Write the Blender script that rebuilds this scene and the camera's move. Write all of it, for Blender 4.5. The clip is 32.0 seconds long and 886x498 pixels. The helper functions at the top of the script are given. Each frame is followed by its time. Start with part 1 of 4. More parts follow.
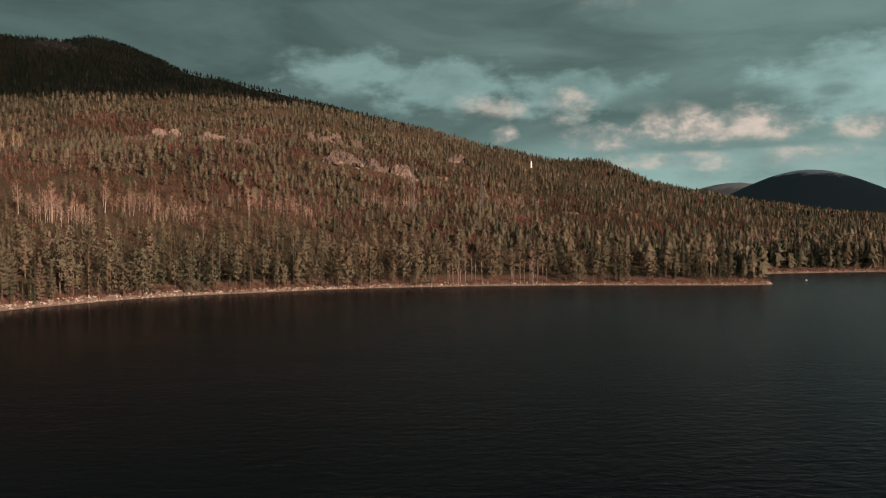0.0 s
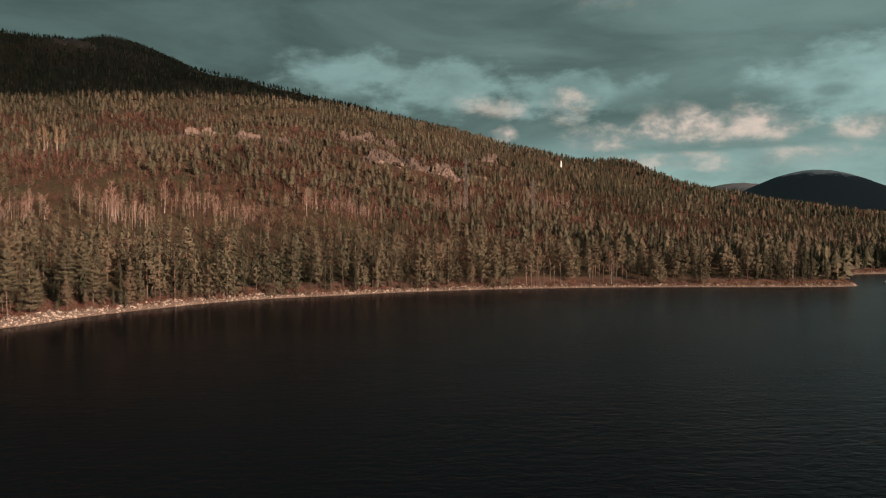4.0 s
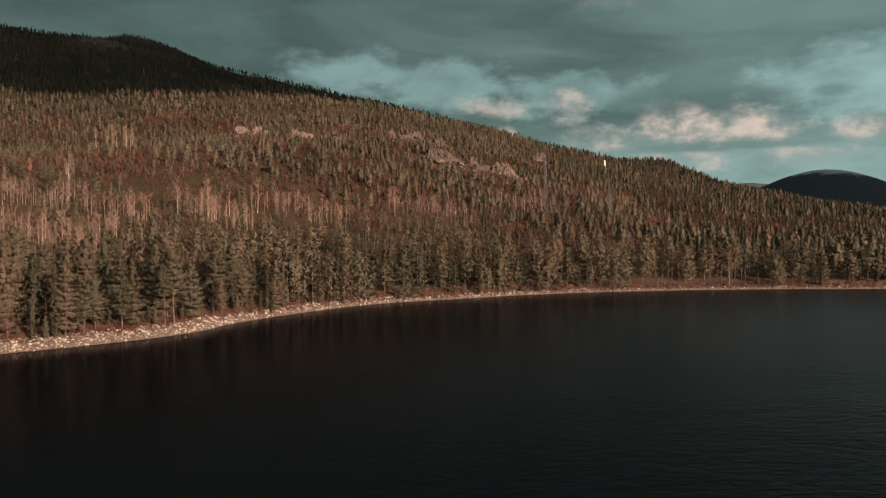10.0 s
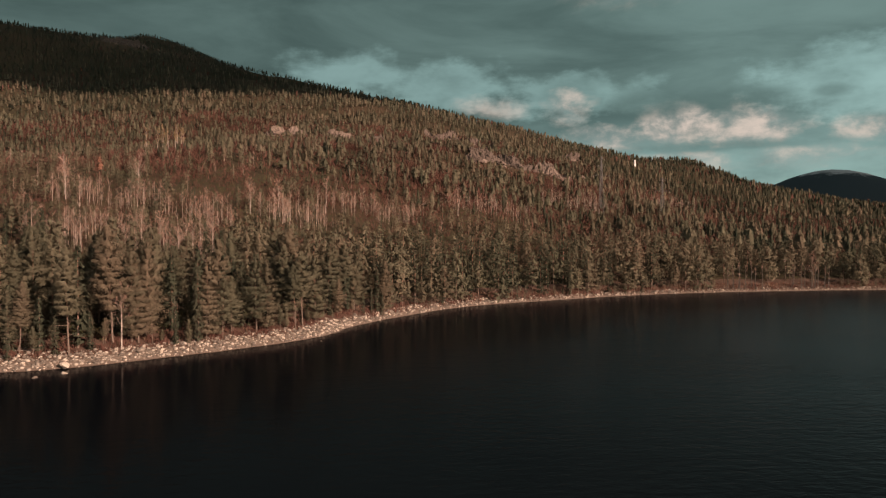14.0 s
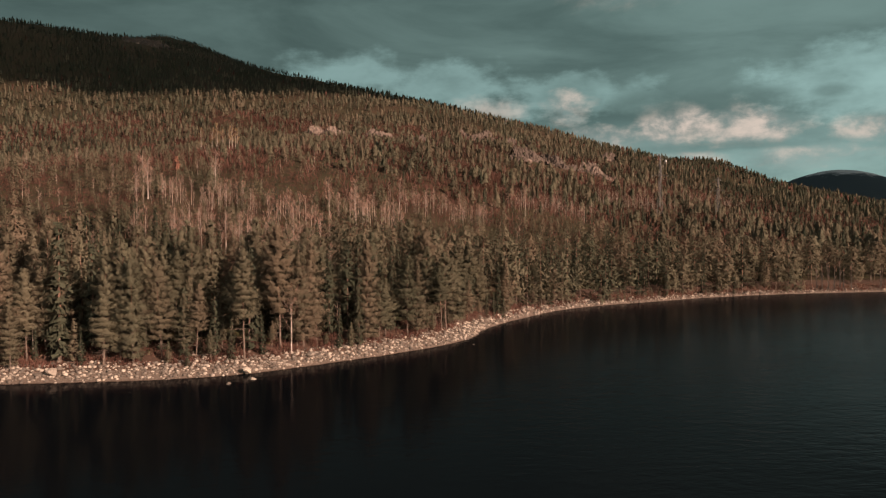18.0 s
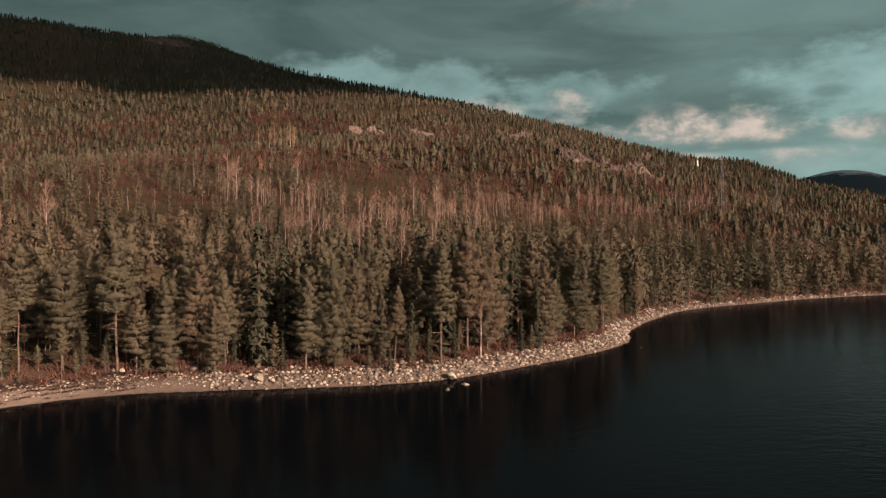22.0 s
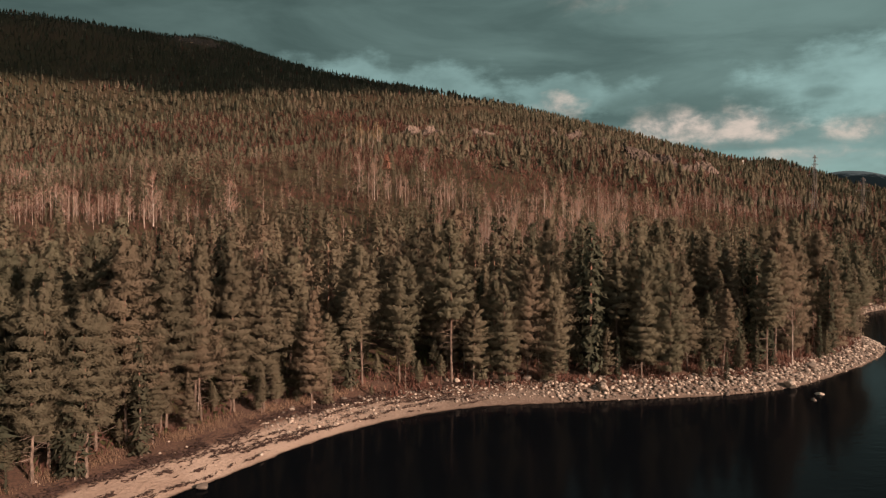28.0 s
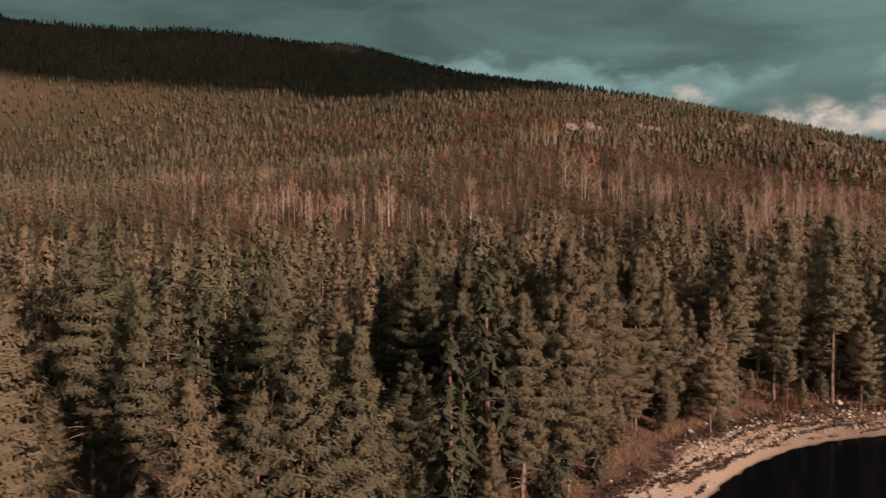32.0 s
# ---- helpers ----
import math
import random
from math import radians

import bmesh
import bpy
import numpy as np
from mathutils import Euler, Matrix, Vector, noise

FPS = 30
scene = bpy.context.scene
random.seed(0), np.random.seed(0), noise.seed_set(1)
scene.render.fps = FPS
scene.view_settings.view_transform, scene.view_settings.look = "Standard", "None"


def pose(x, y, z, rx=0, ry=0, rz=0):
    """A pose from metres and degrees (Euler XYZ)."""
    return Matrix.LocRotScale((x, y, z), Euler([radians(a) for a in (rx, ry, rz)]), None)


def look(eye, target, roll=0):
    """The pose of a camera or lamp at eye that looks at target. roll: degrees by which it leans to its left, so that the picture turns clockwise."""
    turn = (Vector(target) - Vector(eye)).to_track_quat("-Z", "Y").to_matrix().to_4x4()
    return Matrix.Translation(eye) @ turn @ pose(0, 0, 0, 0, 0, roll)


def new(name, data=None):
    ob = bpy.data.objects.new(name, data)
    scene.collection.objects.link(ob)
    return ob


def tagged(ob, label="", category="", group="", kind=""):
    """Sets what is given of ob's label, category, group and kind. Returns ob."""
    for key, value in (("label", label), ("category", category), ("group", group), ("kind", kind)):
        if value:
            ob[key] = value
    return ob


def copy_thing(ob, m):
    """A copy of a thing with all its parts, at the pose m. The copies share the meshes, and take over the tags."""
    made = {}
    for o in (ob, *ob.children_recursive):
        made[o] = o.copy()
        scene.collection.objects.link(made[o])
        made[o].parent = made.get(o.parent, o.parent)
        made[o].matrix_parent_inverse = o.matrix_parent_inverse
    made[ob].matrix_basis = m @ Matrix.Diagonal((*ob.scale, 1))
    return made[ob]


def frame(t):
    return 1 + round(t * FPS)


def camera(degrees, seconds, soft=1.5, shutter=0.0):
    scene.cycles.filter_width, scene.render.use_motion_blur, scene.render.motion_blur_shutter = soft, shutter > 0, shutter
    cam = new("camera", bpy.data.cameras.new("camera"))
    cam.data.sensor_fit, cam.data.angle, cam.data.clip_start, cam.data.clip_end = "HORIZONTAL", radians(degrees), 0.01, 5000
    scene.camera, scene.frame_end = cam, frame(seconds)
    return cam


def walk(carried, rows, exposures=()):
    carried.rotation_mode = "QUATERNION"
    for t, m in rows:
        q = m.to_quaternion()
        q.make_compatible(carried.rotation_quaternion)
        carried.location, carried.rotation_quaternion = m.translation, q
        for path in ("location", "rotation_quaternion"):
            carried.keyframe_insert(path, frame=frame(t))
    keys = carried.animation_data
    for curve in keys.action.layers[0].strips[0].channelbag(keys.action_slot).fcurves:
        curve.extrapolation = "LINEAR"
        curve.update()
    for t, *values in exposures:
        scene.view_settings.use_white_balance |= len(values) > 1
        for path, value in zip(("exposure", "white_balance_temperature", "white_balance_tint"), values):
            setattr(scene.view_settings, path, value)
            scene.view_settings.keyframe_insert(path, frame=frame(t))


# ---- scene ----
# Lake shore under a forested hill, seen from a drone that slides along the water. Metres, z up, the lake's level is z = 0.
cam = camera(66.0, 32.0, soft=1.2, shutter=0.25)
# seconds, x, y, z, yaw to the left of +y, pitch up, roll
PATH = [
    (0, 5.56, -5.15, 21.71, -4.19, -1.65, 0.13),
    (2, -9.08, 0.46, 21.63, -4.24, -1.63, 0.10),
    (4, -23.00, 5.47, 21.56, -4.26, -1.61, 0.08),
    (6, -36.49, 9.95, 21.50, -4.27, -1.60, 0.05),
    (8, -49.82, 13.97, 21.45, -4.26, -1.58, 0.03),
    (10, -63.21, 17.62, 21.40, -4.26, -1.56, 0.00),
    (12, -76.80, 20.96, 21.36, -4.25, -1.54, -0.02),
    (14, -90.73, 24.06, 21.33, -4.24, -1.52, -0.05),
    (16, -105.05, 27.00, 21.31, -4.25, -1.49, -0.07),
    (18, -119.77, 29.85, 21.30, -4.28, -1.47, -0.10),
    (20, -134.87, 32.68, 21.29, -4.32, -1.44, -0.12),
    (22, -150.26, 35.56, 21.29, -4.40, -1.41, -0.15),
    (24, -165.82, 38.54, 21.30, -4.51, -1.39, -0.18),
    (26, -181.37, 41.72, 21.31, -4.66, -1.36, -0.20),
    (28, -196.67, 45.14, 21.34, -4.85, -1.32, -0.23),
    (29, -204.14, 46.96, 21.35, -4.84, -1.31, -0.24),
    (29.5, -207.82, 47.91, 21.36, -4.74, -1.30, -0.24),
    (30, -211.45, 48.87, 21.37, -4.09, -1.29, -0.25),
    (30.5, -215.02, 49.87, 21.38, -3.13, -1.28, -0.26),
    (31, -218.54, 50.88, 21.39, -1.69, -1.27, -0.26),
    (31.5, -222.00, 51.92, 21.40, 0.68, -1.27, -0.27),
    (32, -225.38, 52.99, 21.41, 4.86, -1.26, -0.28),
]
walk(cam, [(t, look((x, y, z), (x - math.sin(radians(a)) * math.cos(radians(p)), y + math.cos(radians(a)) * math.cos(radians(p)), z + math.sin(radians(p))), r))
           for t, x, y, z, a, p, r in PATH], exposures=[(0, 0.65), (32, 0.65)])

# ---- light: a low warm sun behind the lake, under a broken deck of cloud ----
SUN_EL = 20.0
SUN = Vector((0.70 * math.cos(radians(SUN_EL)), -0.714 * math.cos(radians(SUN_EL)), math.sin(radians(SUN_EL)))).normalized()
sun_data = bpy.data.lights.new("sun", "SUN")
sun_data.energy, sun_data.angle, sun_data.color = 5.0, radians(0.6), (1.0, 0.70, 0.56)
sun = new("sun", sun_data)
sun.matrix_world = look((0, 0, 300), Vector((0, 0, 300)) - SUN)


class Nodes:
    """A short hand for node trees."""

    def __init__(self, tree):
        self.tree = tree

    def add(self, kind, operation="", clamp=False, data_type="", blend="", interpolation="", attribute="", sky=""):
        node = self.tree.nodes.new(kind)
        if operation:
            node.operation = operation
        if clamp:
            node.use_clamp = True
        if data_type:
            node.data_type = data_type
        if blend:
            node.blend_type = blend
        if interpolation:
            node.interpolation_type = interpolation
        if attribute:
            node.attribute_name = attribute
        if sky:
            node.sky_type, node.sun_disc = sky, False
        return node

    def put(self, socket, value):
        if isinstance(value, bpy.types.NodeSocket):
            self.tree.links.new(value, socket)
        elif value is not None:
            socket.default_value = value

    def math(self, op, a, b=None, clamp=False):
        node = self.add("ShaderNodeMath", operation=op, clamp=clamp)
        self.put(node.inputs[0], a)
        if b is not None:
            self.put(node.inputs[1], b)
        return node.outputs[0]

    def mix(self, f, a, b, blend="MIX"):
        node = self.add("ShaderNodeMix", data_type="RGBA", blend=blend)
        self.put(node.inputs[0], f)
        for socket, value in ((node.inputs[6], a), (node.inputs[7], b)):
            self.put(socket, (*value, 1) if isinstance(value, tuple) and len(value) == 3 else value)
        return node.outputs[2]

    def noise(self, vector, scale, detail=3.0, rough=0.55, distortion=0.0):
        node = self.add("ShaderNodeTexNoise")
        self.put(node.inputs["Vector"], vector)
        self.put(node.inputs["Scale"], scale)
        self.put(node.inputs["Detail"], detail)
        self.put(node.inputs["Roughness"], rough)
        self.put(node.inputs["Distortion"], distortion)
        return node.outputs[0]

    def ramp(self, value, low, high, to_low=0.0, to_high=1.0, smooth=True):
        node = self.add("ShaderNodeMapRange", interpolation="SMOOTHSTEP" if smooth else "LINEAR")
        for socket, v in zip(node.inputs[:5], (value, low, high, to_low, to_high)):
            self.put(socket, v)
        return node.outputs[0]

    def scaled(self, vector, xyz):
        node = self.add("ShaderNodeVectorMath", operation="MULTIPLY")
        self.put(node.inputs[0], vector)
        node.inputs[1].default_value = xyz
        return node.outputs[0]


def make_world():
    world = bpy.data.worlds.new("world")
    scene.world = world
    world.use_nodes = True
    n = Nodes(world.node_tree)
    back = world.node_tree.nodes["Background"]
    sky = n.add("ShaderNodeTexSky", sky="NISHITA")
    sky.sun_elevation, sky.sun_rotation = radians(SUN_EL), math.atan2(SUN.x, SUN.y)
    ray = n.add("ShaderNodeTexCoord").outputs["Generated"]
    part = n.add("ShaderNodeSeparateXYZ")
    n.put(part.inputs[0], ray)
    x, y, z = part.outputs
    az = n.math("MULTIPLY", n.math("ARCTAN2", x, y), 57.29578)
    el = n.math("MULTIPLY", n.math("ARCSINE", z), 57.29578)
    grid = n.add("ShaderNodeCombineXYZ")
    n.put(grid.inputs[0], az), n.put(grid.inputs[1], n.math("MULTIPLY", el, 1.9))
    flat = grid.outputs[0]
    warp = n.noise(flat, 0.16, 4.0, 0.6)
    warp_2 = n.noise(flat, 0.30, 7.0, 0.58)

    def blob(a, e, wide, high, edge):
        """A soft patch round a direction, with a frayed edge."""
        da = n.math("DIVIDE", n.math("SUBTRACT", az, a), wide)
        de = n.math("DIVIDE", n.math("SUBTRACT", el, e), high)
        r = n.math("SQRT", n.math("ADD", n.math("MULTIPLY", da, da), n.math("MULTIPLY", de, de)))
        r = n.math("ADD", r, n.math("MULTIPLY", n.math("SUBTRACT", warp_2, 0.5), edge * 1.25))
        return n.ramp(r, 1.15, 0.35)

    # the grey deck, streaked along the horizon and lighter overhead
    streak = n.noise(n.scaled(flat, (0.5, 1.0, 1.0)), 0.10, 6.0, 0.56, 0.5)
    deck = n.mix(n.ramp(streak, 0.32, 0.70), (0.034, 0.055, 0.052), (0.065, 0.100, 0.094))
    deck = n.mix(n.ramp(az, -25.0, 34.0, 0.0, 0.50), deck, n.mix(1.0, deck, (2.2, 2.2, 2.2), "MULTIPLY"))
    deck = n.mix(n.ramp(el, 19.0, 42.0), deck, (0.105, 0.130, 0.127))
    # breaks of pale teal sky over the ridge and to the right
    clear = n.mix(0.92, n.mix(0.08, (0, 0, 0), sky.outputs[0]), (0.195, 0.300, 0.280))
    gap = n.math("MULTIPLY", n.math("MAXIMUM", blob(-3.0, 12.6, 7.0, 1.9, 1.5), blob(4.5, 11.6, 7.5, 2.4, 1.6)), 0.66)
    gap = n.math("MAXIMUM", gap, n.math("MULTIPLY", blob(15.0, 10.8, 7.5, 2.2, 1.8), 0.62))
    gap = n.math("MAXIMUM", gap, blob(36.5, 10.6, 8.5, 3.4, 1.3))
    gap = n.math("MAXIMUM", gap, n.math("MULTIPLY", n.math("MULTIPLY", n.ramp(el, 10.0, 4.5), n.ramp(az, 2.0, 18.0)), 0.80))
    tone = n.mix(n.math("MULTIPLY", gap, n.ramp(warp, 0.22, 0.62, 0.5, 1.0)), deck, clear)
    # sunlit heaps of cloud near the horizon, grey below
    heap = n.math("MAXIMUM", blob(23.0, 8.3, 3.6, 1.7, 1.7), n.math("MULTIPLY", blob(28.4, 8.0, 4.2, 1.8, 1.7), 0.9))
    for a, e, wide, high, much in ((18.2, 7.6, 4.0, 1.1, 0.8), (14.6, 9.9, 2.4, 1.4, 0.75), (8.4, 10.2, 3.4, 1.1, 0.5), (9.4, 7.9, 1.5, 0.8, 0.9), (16.0, 6.9, 1.6, 0.6, 0.7),
                                   (31.5, 5.6, 6.0, 0.9, 0.65), (24.0, 5.4, 6.0, 0.8, 0.6), (36.5, 7.4, 2.6, 1.2, 0.75), (19.5, 19.0, 7.0, 2.0, 0.16)):
        heap = n.math("MAXIMUM", heap, n.math("MULTIPLY", blob(a, e, wide, high, 1.7), much))
    fluff = n.noise(n.scaled(flat, (1.0, 0.75, 1.0)), 0.34, 8.0, 0.60, 0.15)
    lit = n.mix(n.ramp(fluff, 0.36, 0.66), (0.195, 0.208, 0.194), (0.480, 0.392, 0.335))
    tone = n.mix(n.math("MULTIPLY", n.math("MULTIPLY", heap, n.ramp(fluff, 0.25, 0.62, 0.2, 1.0)), 0.95), tone, lit)
    # darker rolls and scraps of cloud
    dark = n.math("MAXIMUM", blob(20.6, 10.0, 4.2, 1.3, 1.6), n.math("MULTIPLY", blob(26.5, 10.2, 6.0, 0.8, 1.5), 0.8))
    dark = n.math("MAXIMUM", dark, n.math("MULTIPLY", blob(33.8, 10.1, 1.7, 0.6, 1.2), 0.8))
    dark = n.math("MAXIMUM", dark, n.math("MULTIPLY", blob(27.0, 6.5, 8.0, 0.5, 1.6), 0.6))
    tone = n.mix(n.math("MULTIPLY", dark, 0.72), tone, (0.070, 0.110, 0.103))
    # the open, brighter sky round the sun, behind the lake
    toward = n.math("ADD", n.math("MULTIPLY", x, SUN.x), n.math("MULTIPLY", y, SUN.y))
    tone = n.mix(n.math("MULTIPLY", n.ramp(toward, -0.05, 0.8), 0.9), tone, n.mix(0.5, (0.42, 0.40, 0.36), n.mix(0.06, (0, 0, 0), sky.outputs[0])))
    n.put(back.inputs["Color"], tone)
    back.inputs["Strength"].default_value = 1.0


make_world()


# ---- materials ----
def material(name, rough=0.8, specular=0.2):
    m = bpy.data.materials.new(name)
    m.use_nodes = True
    n = Nodes(m.node_tree)
    n.shader = m.node_tree.nodes["Principled BSDF"]
    n.shader.inputs["Roughness"].default_value = rough
    n.shader.inputs["Specular IOR Level"].default_value = specular
    n.spot = n.add("ShaderNodeTexCoord").outputs["Object"]
    n.world = n.add("ShaderNodeNewGeometry").outputs["Position"]
    return m, n


def bump(n, value, strength, distance):
    node = n.add("ShaderNodeBump")
    node.inputs["Strength"].default_value, node.inputs["Distance"].default_value = strength, distance
    n.put(node.inputs["Height"], value)
    n.put(n.shader.inputs["Normal"], node.outputs[0])


def foliage(name, dark, light, third, grain=0.9, needles=False):
    """Needles or twigs: a tint for each tree, and small variation from tuft to tuft."""
    m, n = material(name, 0.85, 0.12)
    island = n.add("ShaderNodeNewGeometry").outputs["Random Per Island"]
    tint = n.add("ShaderNodeAttribute", attribute="tint").outputs["Fac"]
    own = n.add("ShaderNodeObjectInfo").outputs["Random"]
    tree = n.math("FRACT", n.math("ADD", tint, own))
    colour = n.mix(n.ramp(tree, 0.0, 1.0, smooth=False), dark, light)
    colour = n.mix(n.ramp(n.math("FRACT", n.math("MULTIPLY", tree, 7.3)), 0.70, 0.95, 0.0, 0.50 if needles else 0.0), colour, third)
    colour = n.mix(n.math("MULTIPLY", n.ramp(island, 0.55, 1.0), grain), colour, third)
    patch = n.noise(n.world, 0.02, 2.0)
    colour = n.mix(n.ramp(patch, 0.35, 0.7, 0.0, 0.35), colour, third)
    stand = n.noise(n.world, 0.011, 3.0, 0.6)  # darker and lighter stands
    colour = n.mix(n.ramp(stand, 0.40, 0.58, 0.30, 0.0), colour, tuple(0.45 * c for c in dark))
    n.put(n.shader.inputs["Base Color"], colour)
    if needles:  # a tuft of needles takes the light as the round of its bough does
        lie = n.add("ShaderNodeVectorTransform")
        lie.vector_type, lie.convert_from, lie.convert_to = "NORMAL", "OBJECT", "WORLD"
        n.put(lie.inputs[0], n.add("ShaderNodeAttribute", attribute="lie").outputs["Vector"])
        n.put(n.shader.inputs["Normal"], lie.outputs[0])
    # light passes through the thin tufts
    through_light = n.add("ShaderNodeBsdfTranslucent")
    n.put(through_light.inputs["Color"], colour)
    if needles:
        n.put(through_light.inputs["Normal"], lie.outputs[0])
    both = n.add("ShaderNodeMixShader")
    both.inputs[0].default_value = 0.36
    n.put(both.inputs[1], n.shader.outputs[0]), n.put(both.inputs[2], through_light.outputs[0])
    n.put(m.node_tree.nodes["Material Output"].inputs["Surface"], both.outputs[0])
    return m


NEEDLES = foliage("pine_needles", (0.105, 0.108, 0.070), (0.200, 0.184, 0.121), (0.243, 0.169, 0.119), 0.12, True)
SPRUCE = foliage("spruce_needles", (0.048, 0.058, 0.038), (0.085, 0.092, 0.060), (0.10, 0.088, 0.058), 0.4, True)
TWIGS = foliage("bare_twigs", (0.27, 0.150, 0.114), (0.39, 0.236, 0.178), (0.46, 0.305, 0.236), 0.5)
SCRUB = foliage("heather_scrub", (0.100, 0.050, 0.038), (0.155, 0.076, 0.057), (0.195, 0.103, 0.078), 0.6)
STRAW = foliage("pale_straw_needles", (0.27, 0.18, 0.09), (0.35, 0.25, 0.13), (0.40, 0.28, 0.16), 0.5)
RUST = foliage("rust_needles", (0.30, 0.135, 0.09), (0.34, 0.16, 0.11), (0.38, 0.20, 0.14), 0.5, True)
GRASS = foliage("dry_grass", (0.20, 0.135, 0.088), (0.29, 0.195, 0.13), (0.36, 0.245, 0.165), 0.7)
MOSS = foliage("green_undergrowth", (0.035, 0.050, 0.018), (0.06, 0.075, 0.03), (0.12, 0.08, 0.045), 0.6)


def bark(name, low, high, split, scale):
    m, n = material(name, 0.9, 0.1)
    part = n.add("ShaderNodeSeparateXYZ")
    n.put(part.inputs[0], n.spot)
    flake = n.noise(n.scaled(n.spot, (1, 1, 0.25)), scale, 4.0, 0.65)
    colour = n.mix(n.ramp(part.outputs[2], split[0], split[1]), low, high)
    colour = n.mix(n.ramp(flake, 0.42, 0.62), n.mix(0.55, colour, (0.04, 0.03, 0.025)), colour)
    n.put(n.shader.inputs["Base Color"], colour)
    bump(n, flake, 0.7, 0.03)
    return m


PINE_BARK = bark("pine_bark", (0.215, 0.16, 0.125), (0.30, 0.175, 0.125), (4.0, 9.0), 6.0)
BIRCH_BARK = bark("birch_bark", (0.54, 0.45, 0.385), (0.46, 0.365, 0.30), (1.0, 10.0), 3.0)
DEADWOOD = bark("dead_wood", (0.34, 0.27, 0.22), (0.36, 0.29, 0.24), (0.0, 3.0), 5.0)


def stone(name, a, b, c, scale):
    m, n = material(name, 0.85, 0.25)
    own = n.add("ShaderNodeObjectInfo").outputs["Random"]
    island = n.add("ShaderNodeNewGeometry").outputs["Random Per Island"]
    pick = n.math("FRACT", n.math("ADD", own, island))
    colour = n.mix(n.ramp(pick, 0.28, 1.0), a, b)
    speck = n.noise(n.world, scale, 5.0, 0.65)
    colour = n.mix(n.ramp(speck, 0.45, 0.72), colour, c)
    n.put(n.shader.inputs["Base Color"], colour)
    bump(n, speck, 0.5, 0.06)
    return m


BOULDER = stone("shore_granite", (0.12, 0.096, 0.077), (0.48, 0.40, 0.32), (0.15, 0.122, 0.098), 2.6)
CRAG = stone("hillside_rock", (0.092, 0.069, 0.055), (0.225, 0.168, 0.134), (0.055, 0.040, 0.032), 0.8)


def ground_material():
    m, n = material("forest_floor", 0.95, 0.05)
    broad, fine = n.noise(n.world, 0.018, 4.0), n.noise(n.world, 0.6, 5.0, 0.65)
    colour = n.mix(n.ramp(broad, 0.35, 0.65), (0.042, 0.033, 0.023), (0.070, 0.043, 0.031))
    colour = n.mix(n.ramp(fine, 0.4, 0.7), colour, (0.060, 0.056, 0.026))
    part = n.add("ShaderNodeSeparateXYZ")
    n.put(part.inputs[0], n.world)
    # bare heath and lichen above the tree line of the two tops
    top = n.ramp(n.math("ADD", part.outputs[2], n.math("MULTIPLY", n.noise(n.world, 0.012, 5.0), 90.0)), 385.0, 430.0)
    colour = n.mix(top, colour, n.mix(n.ramp(fine, 0.3, 0.7), (0.085, 0.055, 0.04), (0.13, 0.10, 0.08)))
    # far hills: blue-grey haze of distance put into the colour, snow on the tops
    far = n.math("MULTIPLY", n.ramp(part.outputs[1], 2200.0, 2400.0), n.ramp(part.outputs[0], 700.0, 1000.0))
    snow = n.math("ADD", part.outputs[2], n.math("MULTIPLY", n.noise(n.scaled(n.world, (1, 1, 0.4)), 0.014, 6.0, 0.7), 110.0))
    hazed_upland = n.mix(n.math("MULTIPLY", n.ramp(snow, 304.0, 326.0), n.ramp(part.outputs[1], 3650.0, 3500.0, 0.12, 1.0)), (0.040, 0.052, 0.058), (0.36, 0.36, 0.36))
    colour = n.mix(far, colour, hazed_upland)
    n.put(n.shader.inputs["Base Color"], colour)
    bump(n, fine, 0.8, 0.5)
    return m


def beach_material():
    m, n = material("sand_and_gravel", 0.9, 0.2)
    broad, grit = n.noise(n.world, 0.22, 4.0), n.noise(n.world, 3.5, 6.0, 0.75)
    cell = n.add("ShaderNodeTexVoronoi")
    n.put(cell.inputs["Vector"], n.world), n.put(cell.inputs["Scale"], 3.2)
    part = n.add("ShaderNodeSeparateXYZ")
    n.put(part.inputs[0], n.world)
    sand = n.mix(n.ramp(broad, 0.3, 0.7), (0.26, 0.19, 0.145), (0.35, 0.27, 0.21))
    sand = n.mix(n.ramp(grit, 0.5, 0.8), sand, (0.17, 0.12, 0.09))
    gravel = n.mix(n.ramp(grit, 0.3, 0.7), (0.12, 0.092, 0.07), (0.24, 0.185, 0.145))
    gravel = n.mix(n.ramp(cell.outputs["Distance"], 0.35, 0.6), gravel, (0.15, 0.11, 0.085))
    stony = n.ramp(n.math("ADD", part.outputs[0], n.math("MULTIPLY", broad, 30.0)), -192.0, -168.0)
    colour = n.mix(stony, sand, gravel)
    # wet edge and the litter of the wood
    wet = n.ramp(n.math("ADD", part.outputs[2], n.math("MULTIPLY", grit, 0.08)), 0.13, 0.03)
    colour = n.mix(wet, colour, (0.10, 0.07, 0.05))
    narrow = n.ramp(part.outputs[0], -75.0, -40.0, 0.0, 0.55)
    sandy = n.ramp(part.outputs[0], -204.0, -190.0, -0.42, 0.0)  # the sand reaches further up here
    litter = n.ramp(n.math("ADD", n.math("ADD", n.math("ADD", part.outputs[2], narrow), sandy), n.math("MULTIPLY", broad, 0.6)), 1.15, 1.5)
    colour = n.mix(litter, colour, n.mix(n.ramp(grit, 0.3, 0.7), (0.060, 0.040, 0.029), (0.125, 0.072, 0.051)))
    n.put(n.shader.inputs["Base Color"], colour)
    bump(n, n.math("ADD", grit, n.math("MULTIPLY", cell.outputs["Distance"], 0.6)), 0.7, 0.12)
    return m


